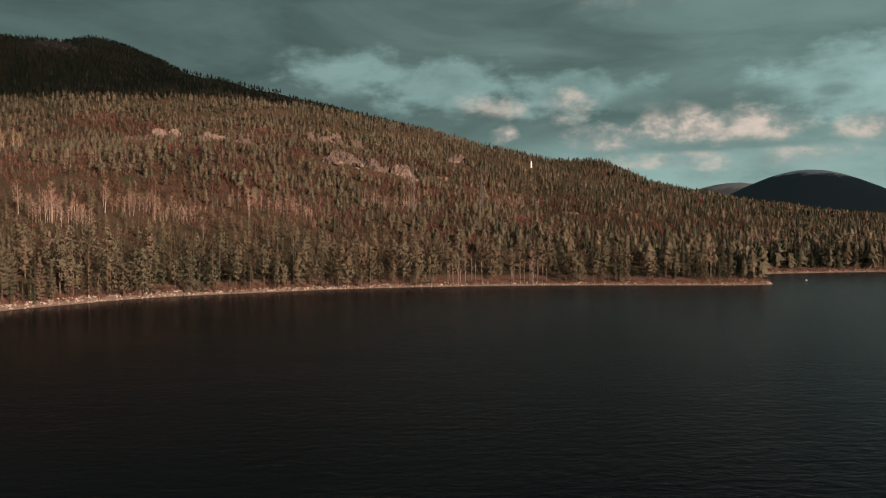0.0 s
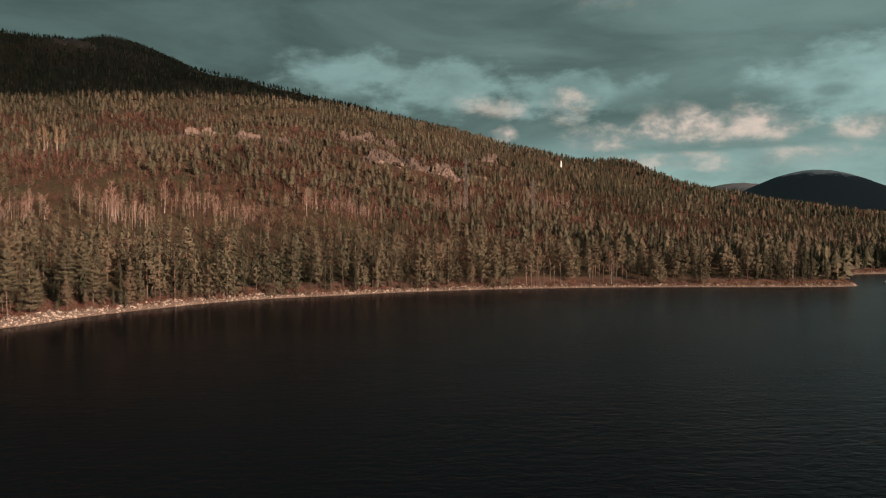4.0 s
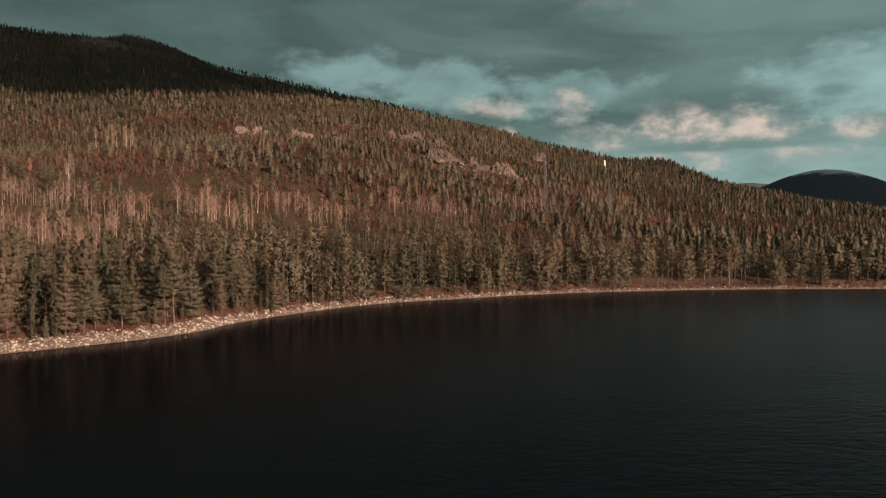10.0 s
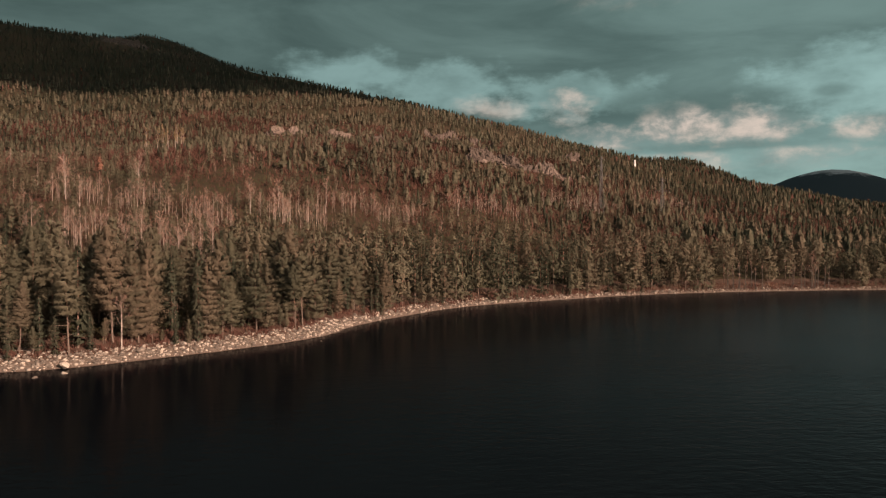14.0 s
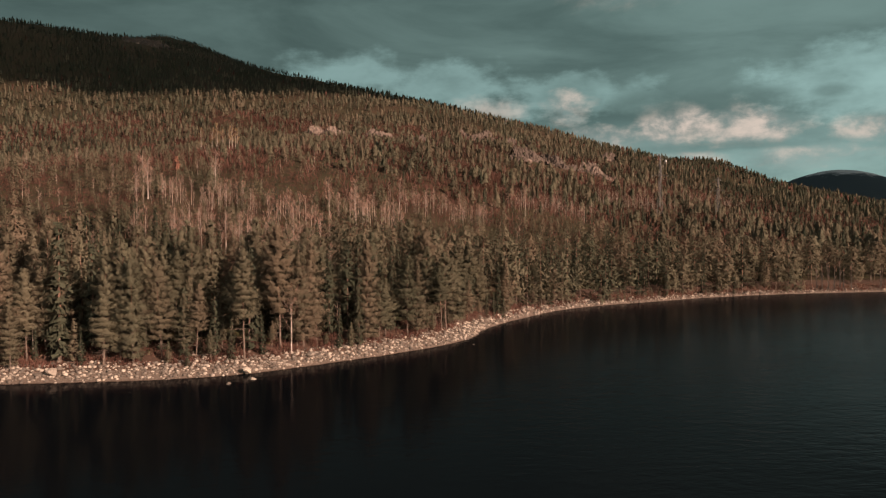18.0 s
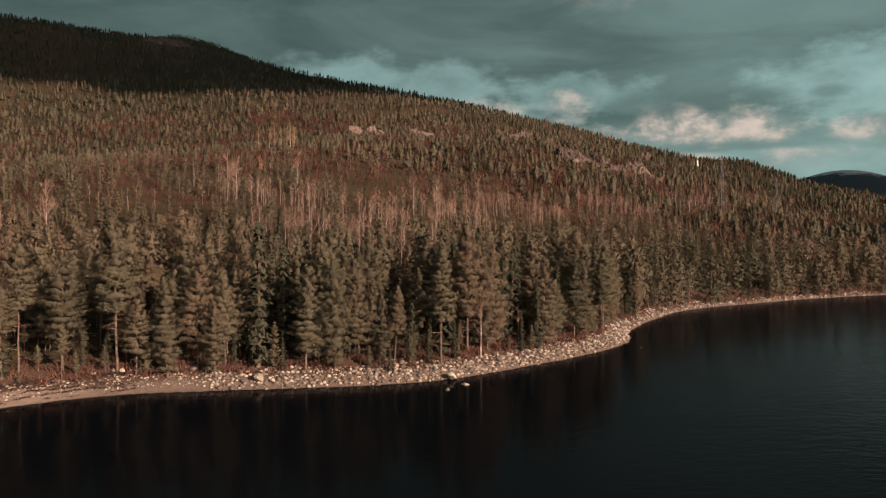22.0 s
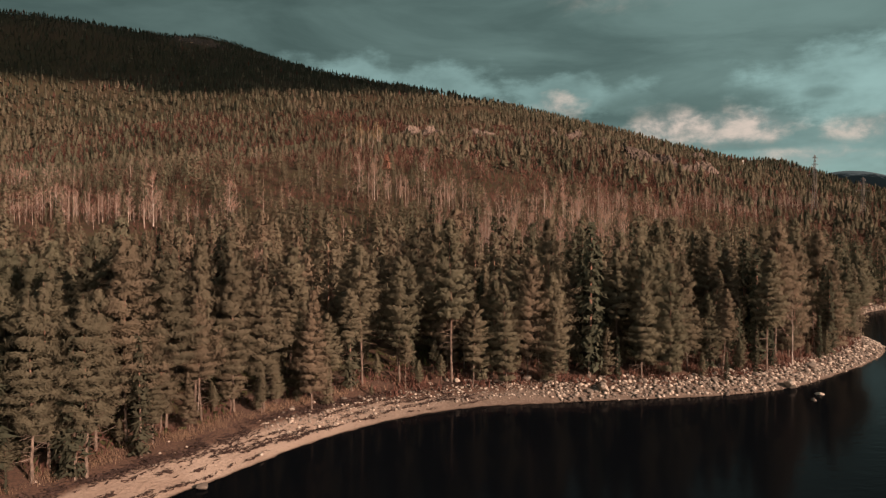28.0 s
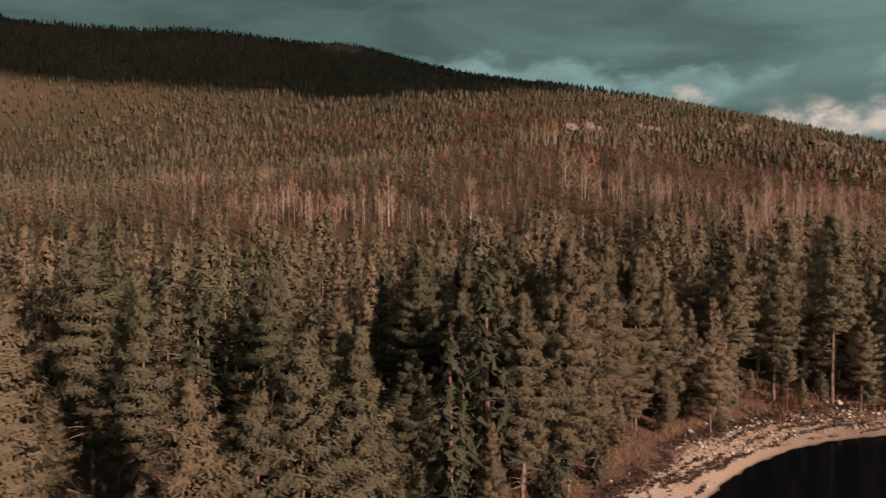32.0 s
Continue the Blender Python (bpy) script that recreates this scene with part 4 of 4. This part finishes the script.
for k, (x, y, h) in enumerate([(-183, 281, 15.0), (-205, 272, 15.0), (-133, 284, 14.5), (-117, 296, 14.0), (-142, 276, 13.5), (-200, 262, 14.0), (60, 259, 12.5),
                               (134, 262, 14.5), (-62, 322, 13.0), (-232, 205, 15.0), (-252, 214, 13.0)]):
    stem, haze = bare_tree(np.random.default_rng(110 + k), 12.0, 300, 0.14)
    stand_alone("birch_tree", stem, haze, 12.0, BIRCH_BARK, TWIGS, "tall leafless birch with a pale stem on the slope", [(x, y, h)])
for k in range(17):
    stem, haze = bare_tree(np.random.default_rng(140 + k), 12.0, 60, 0.27, 0.5)
    x = (26 + 1.9 * k if k < 8 else 51 + 1.8 * (k - 8)) + r.uniform(-0.8, 0.8)
    stand_alone("birch_tree", stem, haze, 12.0, BIRCH_BARK, TWIGS, "thin pale birch stem at the edge of the wood", [(x, 252.8 + (x - 26) * 0.085 + 1.4 + r.uniform(0, 1.5), r.uniform(8.5, 11))])

for k, (x, y, h) in enumerate([(118, 260, 13), (122, 262, 15), (127, 260.5, 12), (138, 261, 14), (142, 263, 12), (146, 260.5, 9), (112, 261.5, 12)]):
    trunk, crown = spruce_shape(np.random.default_rng(170 + k), 15.0, 18, 7.0, 22, 0.30)
    stand_alone("spruce_tree", trunk, crown, 15.0, PINE_BARK, SPRUCE, "dark green spruce near the end of the spit", [(x, y, h)])


# ---- rock ----
def rock_mesh(name, seed, detail, mat, squash=0.75, rough=0.0):
    """An angular boulder: a ball cut by planes and roughened."""
    r = np.random.default_rng(seed)
    bm = bmesh.new()
    bmesh.ops.create_icosphere(bm, subdivisions=detail, radius=1.0)
    cuts = [(unit(r.normal(0, 1, 3)), r.uniform(0.55, 0.85)) for _ in range(12)]
    shift = Vector(r.uniform(0, 50, 3))
    for v in bm.verts:
        p = np.array(v.co)
        for n_cut, far in cuts:
            over = p @ n_cut - far
            if over > 0:
                p = p - n_cut * over * 0.96
        p = p * (1 + 0.16 * noise.noise(Vector(p * 1.7) + shift) + 0.07 * noise.noise(Vector(p * 4.5) + shift) - rough * abs(noise.noise(Vector(p * 3.1) - shift)))
        v.co = (p[0], p[1] * r.uniform(0.98, 1.02), p[2] * squash)
    me = bpy.data.meshes.new(name)
    bm.to_mesh(me), bm.free()
    me.materials.append(mat)
    return me


boulder_meshes = [rock_mesh("boulder", 20 + k, 2, BOULDER) for k in range(9)]


def beach_place(keep_x, low, high_d, count, seed):
    """Random places on the beach: x range, metres inland."""
    r = np.random.default_rng(seed)
    p, way = strip_along(keep_x[0], keep_x[1], 0.5)
    pick = r.integers(0, len(p), count)
    d = r.uniform(low, high_d, count)
    q = p[pick] + way[pick] * d[:, None] + r.normal(0, 0.2, (count, 2))
    return q, d, r


def set_boulder(x, y, z, s, turn, label="pale grey granite boulder on the stony shore", sink=0.3):
    ob = new("boulder", boulder_meshes[int(turn * 7) % len(boulder_meshes)])
    ob.matrix_basis = pose(x, y, z + s * (0.75 - sink) * 0.6, 8 * math.sin(turn), 8 * math.cos(turn), turn * 40) @ Matrix.Diagonal((s, s * 0.85, s * 0.8, 1))
    return tagged(ob, label, "boulder", "boulders along the shore")


for span, low, top, count, sizes, seed in (((-172, -100), 0.6, 5.4, 130, (0.18, 0.58), 1), ((-104, -60), 1.0, 4.6, 45, (0.3, 0.6), 2), ((-62, 30), 0.8, 3.0, 45, (0.35, 0.75), 3),
                                           ((30, 158), 0.6, 2.8, 30, (0.35, 0.7), 4), ((-204, -172), 3.8, 6.2, 26, (0.22, 0.5), 5)):
    q, d, r = beach_place(span, low, top, count, seed)
    hs = land(q[:, 0], q[:, 1], False)
    for (x, y), h in zip(q, hs):
        s = r.uniform(0, 1) ** 2.2 * (sizes[1] - sizes[0]) + sizes[0]
        set_boulder(x, y, h + 0.04, s, r.uniform(0, 9))
for x, y, s in ((-139.9, 129.8, 0.62), (-142.7, 126.8, 0.55), (-104.5, 157.0, 0.4)):
    set_boulder(x, y, -0.18, s, x, "rounded boulder half under water near the shore")
for x, y, s in ((-141.5, 133.6, 1.05), (-168.5, 131.2, 1.1), (-133.0, 142.0, 0.95), (-212.0, 103.4, 0.62), (-208.5, 110.6, 0.3), (-180.5, 133.5, 0.7), (-178.0, 134.0, 0.8), (-187.5, 133.0, 0.6)):
    set_boulder(x, y, float(land(np.array([x]), np.array([y]), False)[0]) + 0.15, s, abs(x), "large pale boulder among smaller stones", 0.2)


# the countless stones between them
def stone_field():
    bits = []
    base = []
    for k in range(6):
        bm = bmesh.new()
        bmesh.ops.create_icosphere(bm, subdivisions=1, radius=1.0)
        r = np.random.default_rng(930 + k)
        for v in bm.verts:
            v.co = Vector((v.co.x * r.uniform(0.75, 1.2), v.co.y * r.uniform(0.75, 1.2), v.co.z * r.uniform(0.5, 0.85)))
        base.append(np.array([[tuple(v.co) for v in f.verts] for f in bm.faces]))
        bm.free()
    for span, low, top, count, sizes, seed in (((-176, -100), 0.2, 5.2, 3900, (0.07, 0.42), 11), ((-102, -60), 0.4, 3.6, 1100, (0.10, 0.50), 12), ((-62, 30), 0.3, 2.6, 1000, (0.12, 0.50), 13),
                                               ((30, 160), 0.3, 2.8, 800, (0.14, 0.42), 14), ((-206, -172), 1.2, 5.0, 1700, (0.05, 0.24), 15), ((-260, -204), 0.5, 7.0, 260, (0.05, 0.18), 16),
                                               ((160, 330), 0.3, 3.5, 700, (0.2, 0.5), 17)):
        q, d, r = beach_place(span, low, top, count, seed)
        h = land(q[:, 0], q[:, 1], False)
        s = r.uniform(0, 1, count) ** 2.6 * (sizes[1] - sizes[0]) + sizes[0]
        pick, turn = r.integers(0, 6, count), r.uniform(0, 6.283, count)
        for k in range(6):
            m = pick == k
            c, n_ = (np.cos(turn[m]) * s[m])[:, None, None], (np.sin(turn[m]) * s[m])[:, None, None]
            t = base[k][None]
            moved = np.stack([t[..., 0] * c - t[..., 1] * n_, t[..., 0] * n_ + t[..., 1] * c, t[..., 2] * s[m][:, None, None]], -1)
            bits.append((moved + np.stack([q[m, 0], q[m, 1], h[m] + 0.03 + s[m] * 0.15], -1)[:, None, None]).reshape(-1, 3, 3))
    return bits


def welded(name, tris, mats, tint=None):
    """Triangles in groups of 20 that share their corners, so that each stone is one island."""
    flat, inverse = np.unique(np.round(tris.reshape(-1, 3), 4), axis=0, return_inverse=True)
    me = bpy.data.meshes.new(name)
    count = len(tris)
    me.vertices.add(len(flat)), me.loops.add(count * 3), me.polygons.add(count)
    me.vertices.foreach_set("co", flat.astype(np.float32).ravel())
    me.loops.foreach_set("vertex_index", inverse.ravel().astype(np.int32))
    me.polygons.foreach_set("loop_start", np.arange(0, count * 3, 3, dtype=np.int32))
    for m in mats:
        me.materials.append(m)
    me.update(calc_edges=True)
    return me


tagged(new("shore_stones", welded("shore_stones", np.concatenate(stone_field()), [BOULDER])), "pale grey and tan stones strewn along the shore", "stones", kind="stuff")


# bare crags on the hillside
def crag(x, y, wide, deep, seed):
    r = np.random.default_rng(seed)
    base = tagged(new("rock_outcrop"), "weathered grey-brown rock face among the trees", "rock outcrop", "rock outcrops on the hillside")
    z = float(height_at(np.array([x]), np.array([y]))[0])
    base.matrix_basis = pose(x, y, z)
    if wide > 12:  # the main face: ledges and cracks along the slope
        cols, rows = int(wide * 2.2), int(deep * 2.4)
        u, v = np.meshgrid(np.linspace(-1, 1, cols), np.linspace(-1, 1, rows))
        fx, fy = u * wide * 0.62 + 2.5 * np.sin(v * 3 + seed), v * deep * 0.75 + 2.0 * np.sin(u * 4 + seed)
        lump = np.array([[noise.noise(Vector((a * 0.11 + seed, b * 0.16, 0.3 * seed))) for a, b in zip(p, q)] for p, q in zip(fx, fy)])
        fine = np.array([[noise.noise(Vector((a * 0.55, b * 0.4 + seed, 7.1))) for a, b in zip(p, q)] for p, q in zip(fx, fy)])
        n_ledge = lump * 4.5 + v * 2.0
        ledge = np.floor(n_ledge) + np.clip((n_ledge % 1.0) * 3.2, 0, 1)
        rise = 1.5 * ledge + 1.9 * fine - 1.4 * (np.abs(fine) < 0.07) + r.normal(0, 0.25, u.shape)
        over = np.clip(1.15 - np.hypot(u, v) + 0.7 * lump, -0.6, 0.5) * 4.2
        fz = height_at(x + fx, y + fy) - z + np.minimum(over, 1.4) + 0.75 * rise * np.clip(over * 2, 0, 1)
        i = (np.arange(rows - 1)[:, None] * cols + np.arange(cols - 1)[None]).ravel()
        ob = new("rock_face", face_mesh("rock_face", np.stack([fx, fy, fz], -1).reshape(-1, 3), np.stack([i, i + 1, i + cols + 1, i + cols], 1).tolist(), [CRAG]))
        ob.parent = base
    for k in range(int(12 + wide * 1.7)):
        dx, dy = r.normal(0, 0.45) * wide, r.normal(0, 0.6) * deep
        dz = float(height_at(np.array([x + dx]), np.array([y + dy]))[0]) - z
        ob = new("rock_slab", rock_mesh("rock_slab", seed * 50 + k, 2, CRAG, 0.8, 0.3))
        ob.parent = base
        s = r.uniform(0, 1) ** 2.5 * 0.09 * min(wide, 26) + 0.6
        ob.matrix_basis = pose(dx, dy, dz + s * 0.22, r.uniform(-25, 15), r.uniform(-15, 15), r.uniform(0, 360)) @ Matrix.Diagonal((s * 1.25, s * 0.7, s * 1.05, 1))


for k, (x, y, a, b) in enumerate(CRAGS):
    crag(x, y, a, b, k + 1)


# ---- growth and litter along the beach ----
def blades(name, span, low, top, count, tall, mat, label, category, seed, width=0.06, lean=0.3):
    q, d, r = beach_place(span, low, top, count, seed)
    clump = np.sin(q[:, 0] * 0.9 + 1.3 * np.sin(q[:, 1] * 0.7)) + np.sin(q[:, 1] * 1.7 + q[:, 0] * 0.4)
    keep = r.random(count) < 0.35 + 0.35 * clump
    q = q[keep]
    h = r.uniform(*tall, len(q))
    c = np.stack([q[:, 0], q[:, 1], land(q[:, 0], q[:, 1], False) + 0.08 + h * 0.45], 1)
    tris = tufts(c, r.normal(0, 0.7, (len(q), 3)) * (1, 1, 0.2) + (0.4, -0.6, 0.1), (0, 0, 1.0) + r.normal(0, lean, (len(q), 3)), h, width * r.uniform(0.6, 1.6, len(q)))
    tagged(new(name, tri_mesh(name, tris, [mat], tint=r.random(len(q)))), label, category, kind="stuff")


blades("dry_grass", (-290, -192), 6.2, 8.2, 30000, (0.22, 0.7), GRASS, "dry straw-coloured grass between beach and wood", "grass", 31, 0.035)
blades("dry_grass", (-194, -60), 5.6, 8.5, 6000, (0.3, 0.8), GRASS, "sparse dry grass above the stones", "grass", 32, 0.08)
blades("dry_grass", (-60, 160), 3.0, 5.5, 6000, (0.3, 0.9), GRASS, "sparse dry grass above the stones", "grass", 33, 0.12)
blades("dry_grass", (92, 178), 1.4, 5.0, 9000, (0.25, 0.8), GRASS, "low dry grass on the bank of the spit", "grass", 39, 0.14)
blades("heather_scrub", (-290, -196), 7.4, 11.0, 9000, (0.3, 1.2), SCRUB, "low reddish brown scrub under the first trees", "scrub", 38, 0.10, 0.6)
blades("heather_scrub", (-196, -95), 3.8, 11.0, 20000, (0.3, 1.3), SCRUB, "low reddish brown scrub under the first trees", "scrub", 34, 0.14, 0.6)
blades("heather_scrub", (-95, 330), 1.2, 5.5, 16000, (0.4, 1.7), SCRUB, "low reddish brown scrub under the first trees", "scrub", 35, 0.2, 0.6)
blades("green_undergrowth", (-290, -100), 7.8, 17.0, 16000, (0.2, 0.8), MOSS, "low green undergrowth on the floor of the wood", "undergrowth", 36, 0.25, 0.9)


def litter_line(d0, wide, count, seed):
    """A dark line of lake litter that the waves have left on the sand."""
    r = np.random.default_rng(seed)
    p, way = strip_along(-270, -184, 0.12)
    pick = r.integers(0, len(p), count)
    s = pick * 0.12
    gate = np.sin(s * 0.31 + seed) + 0.8 * np.sin(s * 0.83 + 2 * seed) + 0.5 * np.sin(s * 2.3)
    keep = gate + r.normal(0, 0.4, count) > -0.2
    pick, s = pick[keep], s[keep]
    d = d0 + 0.35 * np.sin(s * 0.22 + seed) + 0.12 * np.sin(s * 1.1) + r.normal(0, wide, len(pick))
    q = p[pick] + way[pick] * d[:, None]
    z = land(q[:, 0], q[:, 1], False) + 0.12 + r.uniform(0, 0.08, len(q))
    along = np.stack([way[pick, 1], -way[pick, 0], 0 * s], 1)
    return tufts(np.stack([q[:, 0], q[:, 1], z], 1), (0, 0, 1.0) + r.normal(0, 0.25, (len(q), 3)), along + r.normal(0, 0.5, (len(q), 3)), r.uniform(0.2, 0.7, len(q)), r.uniform(0.10, 0.3, len(q)))


lines = np.concatenate([litter_line(0.8, 0.08, 1800, 5), litter_line(1.4, 0.10, 2800, 1), litter_line(2.2, 0.14, 3600, 2), litter_line(3.1, 0.12, 2600, 3), litter_line(4.4, 0.40, 9000, 4), litter_line(5.0, 0.35, 7000, 6)])
tagged(new("lake_litter", tri_mesh("lake_litter", lines, [WRACK])), "dark lines of washed-up bark and weed on the sand", "litter", kind="stuff")


def driftwood(x, y, turn, length, thick, seed):
    r = np.random.default_rng(seed)
    z = float(land(np.array([x]), np.array([y]), False)[0])
    base = tagged(new("driftwood_log"), "bleached driftwood log with broken branches on the shore", "driftwood", "driftwood on the shore")
    base.matrix_basis = pose(x, y, z + 0.28, 0, 3, turn)
    pts = np.stack([np.linspace(0, length, 7), r.normal(0, 0.06, 7), r.normal(0, 0.04, 7)], 1)
    new("stem", tri_mesh("stem", tube(pts, np.linspace(thick, thick * 0.45, 7), 7), [DEADWOOD])).parent = base
    for k in range(5):
        a = pts[r.integers(2, 7)]
        b = a + np.array([r.uniform(0.1, 0.7), r.normal(0, 0.5), r.uniform(0.1, 0.9)])
        new("branch", tri_mesh("branch", tube([a, (a + b) / 2 + r.normal(0, 0.05, 3), b], [0.06, 0.045, 0.015], 5), [DEADWOOD])).parent = base


for k, (x, y, turn, length, thick) in enumerate([(-186.5, 133.2, 4, 5.5, 0.17), (-181.0, 133.8, 172, 4.2, 0.14), (-179.5, 134.6, 40, 3.0, 0.11), (-152, 137.0, 20, 4.5, 0.13), (-195, 127.5, 55, 3.2, 0.1)]):
    driftwood(x, y, turn, length, thick, 50 + k)


# ---- what people have put up ----
def pylon(x, y, tall, label):
    """A slim lattice mast with one long and two short crossarms."""
    z = float(land(np.array([x]), np.array([y]))[0])
    base = tagged(new("power_pylon"), label, "pylon", "power line")
    base.matrix_basis = pose(x, y, z, 0, 0, 12)
    half = lambda h: 0.95 - 0.75 * h / tall  # noqa: E731
    for sx, sy in ((1, 1), (1, -1), (-1, 1), (-1, -1)):
        bm = bmesh.new()
        beam(bm, (sx * half(0), sy * half(0), -0.3), (sx * half(tall), sy * half(tall), tall), 0.10, 4)
        part("leg", bm, STEEL, base)
    bm = bmesh.new()
    steps = 15
    for k in range(steps):
        a, b = k * tall / steps, (k + 1) * tall / steps
        for (sx, sy), (tx, ty) in (((1, 1), (1, -1)), ((1, -1), (-1, -1)), ((-1, -1), (-1, 1)), ((-1, 1), (1, 1))):
            beam(bm, (sx * half(a), sy * half(a), a), (tx * half(b), ty * half(b), b), 0.045, 4)
    part("lattice", bm, STEEL, base)
    for h, reach in ((tall * 0.67, 4.6), (tall * 0.84, 1.9), (tall * 0.95, 1.6)):
        bm = bmesh.new()
        for s in (1, -1):
            beam(bm, (0, 0.2, h), (s * reach, 0, h), 0.09, 4)
            beam(bm, (0, 0, h + 0.7), (s * reach, 0, h), 0.05, 4)
        arm = part("crossarm", bm, STEEL, base)
        for s in (1, -1):
            bm = bmesh.new()
            for k in range(5):
                beam(bm, (s * reach, 0, h - 0.1 - k * 0.16), (s * reach, 0, h - 0.2 - k * 0.16), 0.11, 8)
            part("insulator", bm, GREY, arm)


pylon(16.2, 368.0, 30.0, "dark lattice power pylon above the trees on the slope")
pylon(56.5, 388.0, 22.0, "lower dark lattice power pylon further along the slope")


def marker_tower(x, y, z):
    """A small white wooden beacon on the hillside."""
    base = tagged(new("beacon_tower"), "small white beacon tower in a clearing on the hillside", "tower")
    base.matrix_basis = pose(x, y, z, 0, 0, 20) @ Matrix.Diagonal((0.62, 0.62, 0.62, 1))
    bm = bmesh.new()
    box(bm, (3.0, 3.0, 1.0), (0, 0, 0.2))
    part("plinth", bm, GREY, base)
    bm = bmesh.new()
    bmesh.ops.create_cone(bm, cap_ends=True, segments=4, radius1=1.7, radius2=1.25, depth=9.0, matrix=pose(0, 0, 5.1, 0, 0, 45))
    part("shaft", bm, WHITE, base, "white-painted tapering shaft")
    bm = bmesh.new()
    box(bm, (2.3, 2.3, 0.25), (0, 0, 9.7))
    part("cornice", bm, WHITE, base)
    bm = bmesh.new()
    bmesh.ops.create_cone(bm, cap_ends=True, segments=4, radius1=1.6, radius2=0.1, depth=1.2, matrix=pose(0, 0, 10.4, 0, 0, 45))
    part("roof", bm, GREY, base, "grey pointed roof")


marker_tower(143.0, 670.0, float(height_at(np.array([143.0]), np.array([670.0]))[0]))


def buoy(x, y):
    base = tagged(new("buoy"), "small white buoy floating on the lake", "buoy")
    base.matrix_basis = pose(x, y, 0)
    bm = bmesh.new()
    bmesh.ops.create_uvsphere(bm, u_segments=16, v_segments=10, radius=0.42, matrix=Matrix.Translation((0, 0, 0.14)) @ Matrix.Diagonal((1, 1, 0.8, 1)))
    part("float", bm, WHITE, base)
    bm = bmesh.new()
    beam(bm, (0, 0, 0.40), (0, 0, 0.62), 0.07, 10)
    part("mooring_eye", bm, GREY, base)


buoy(183.1, 275.9)
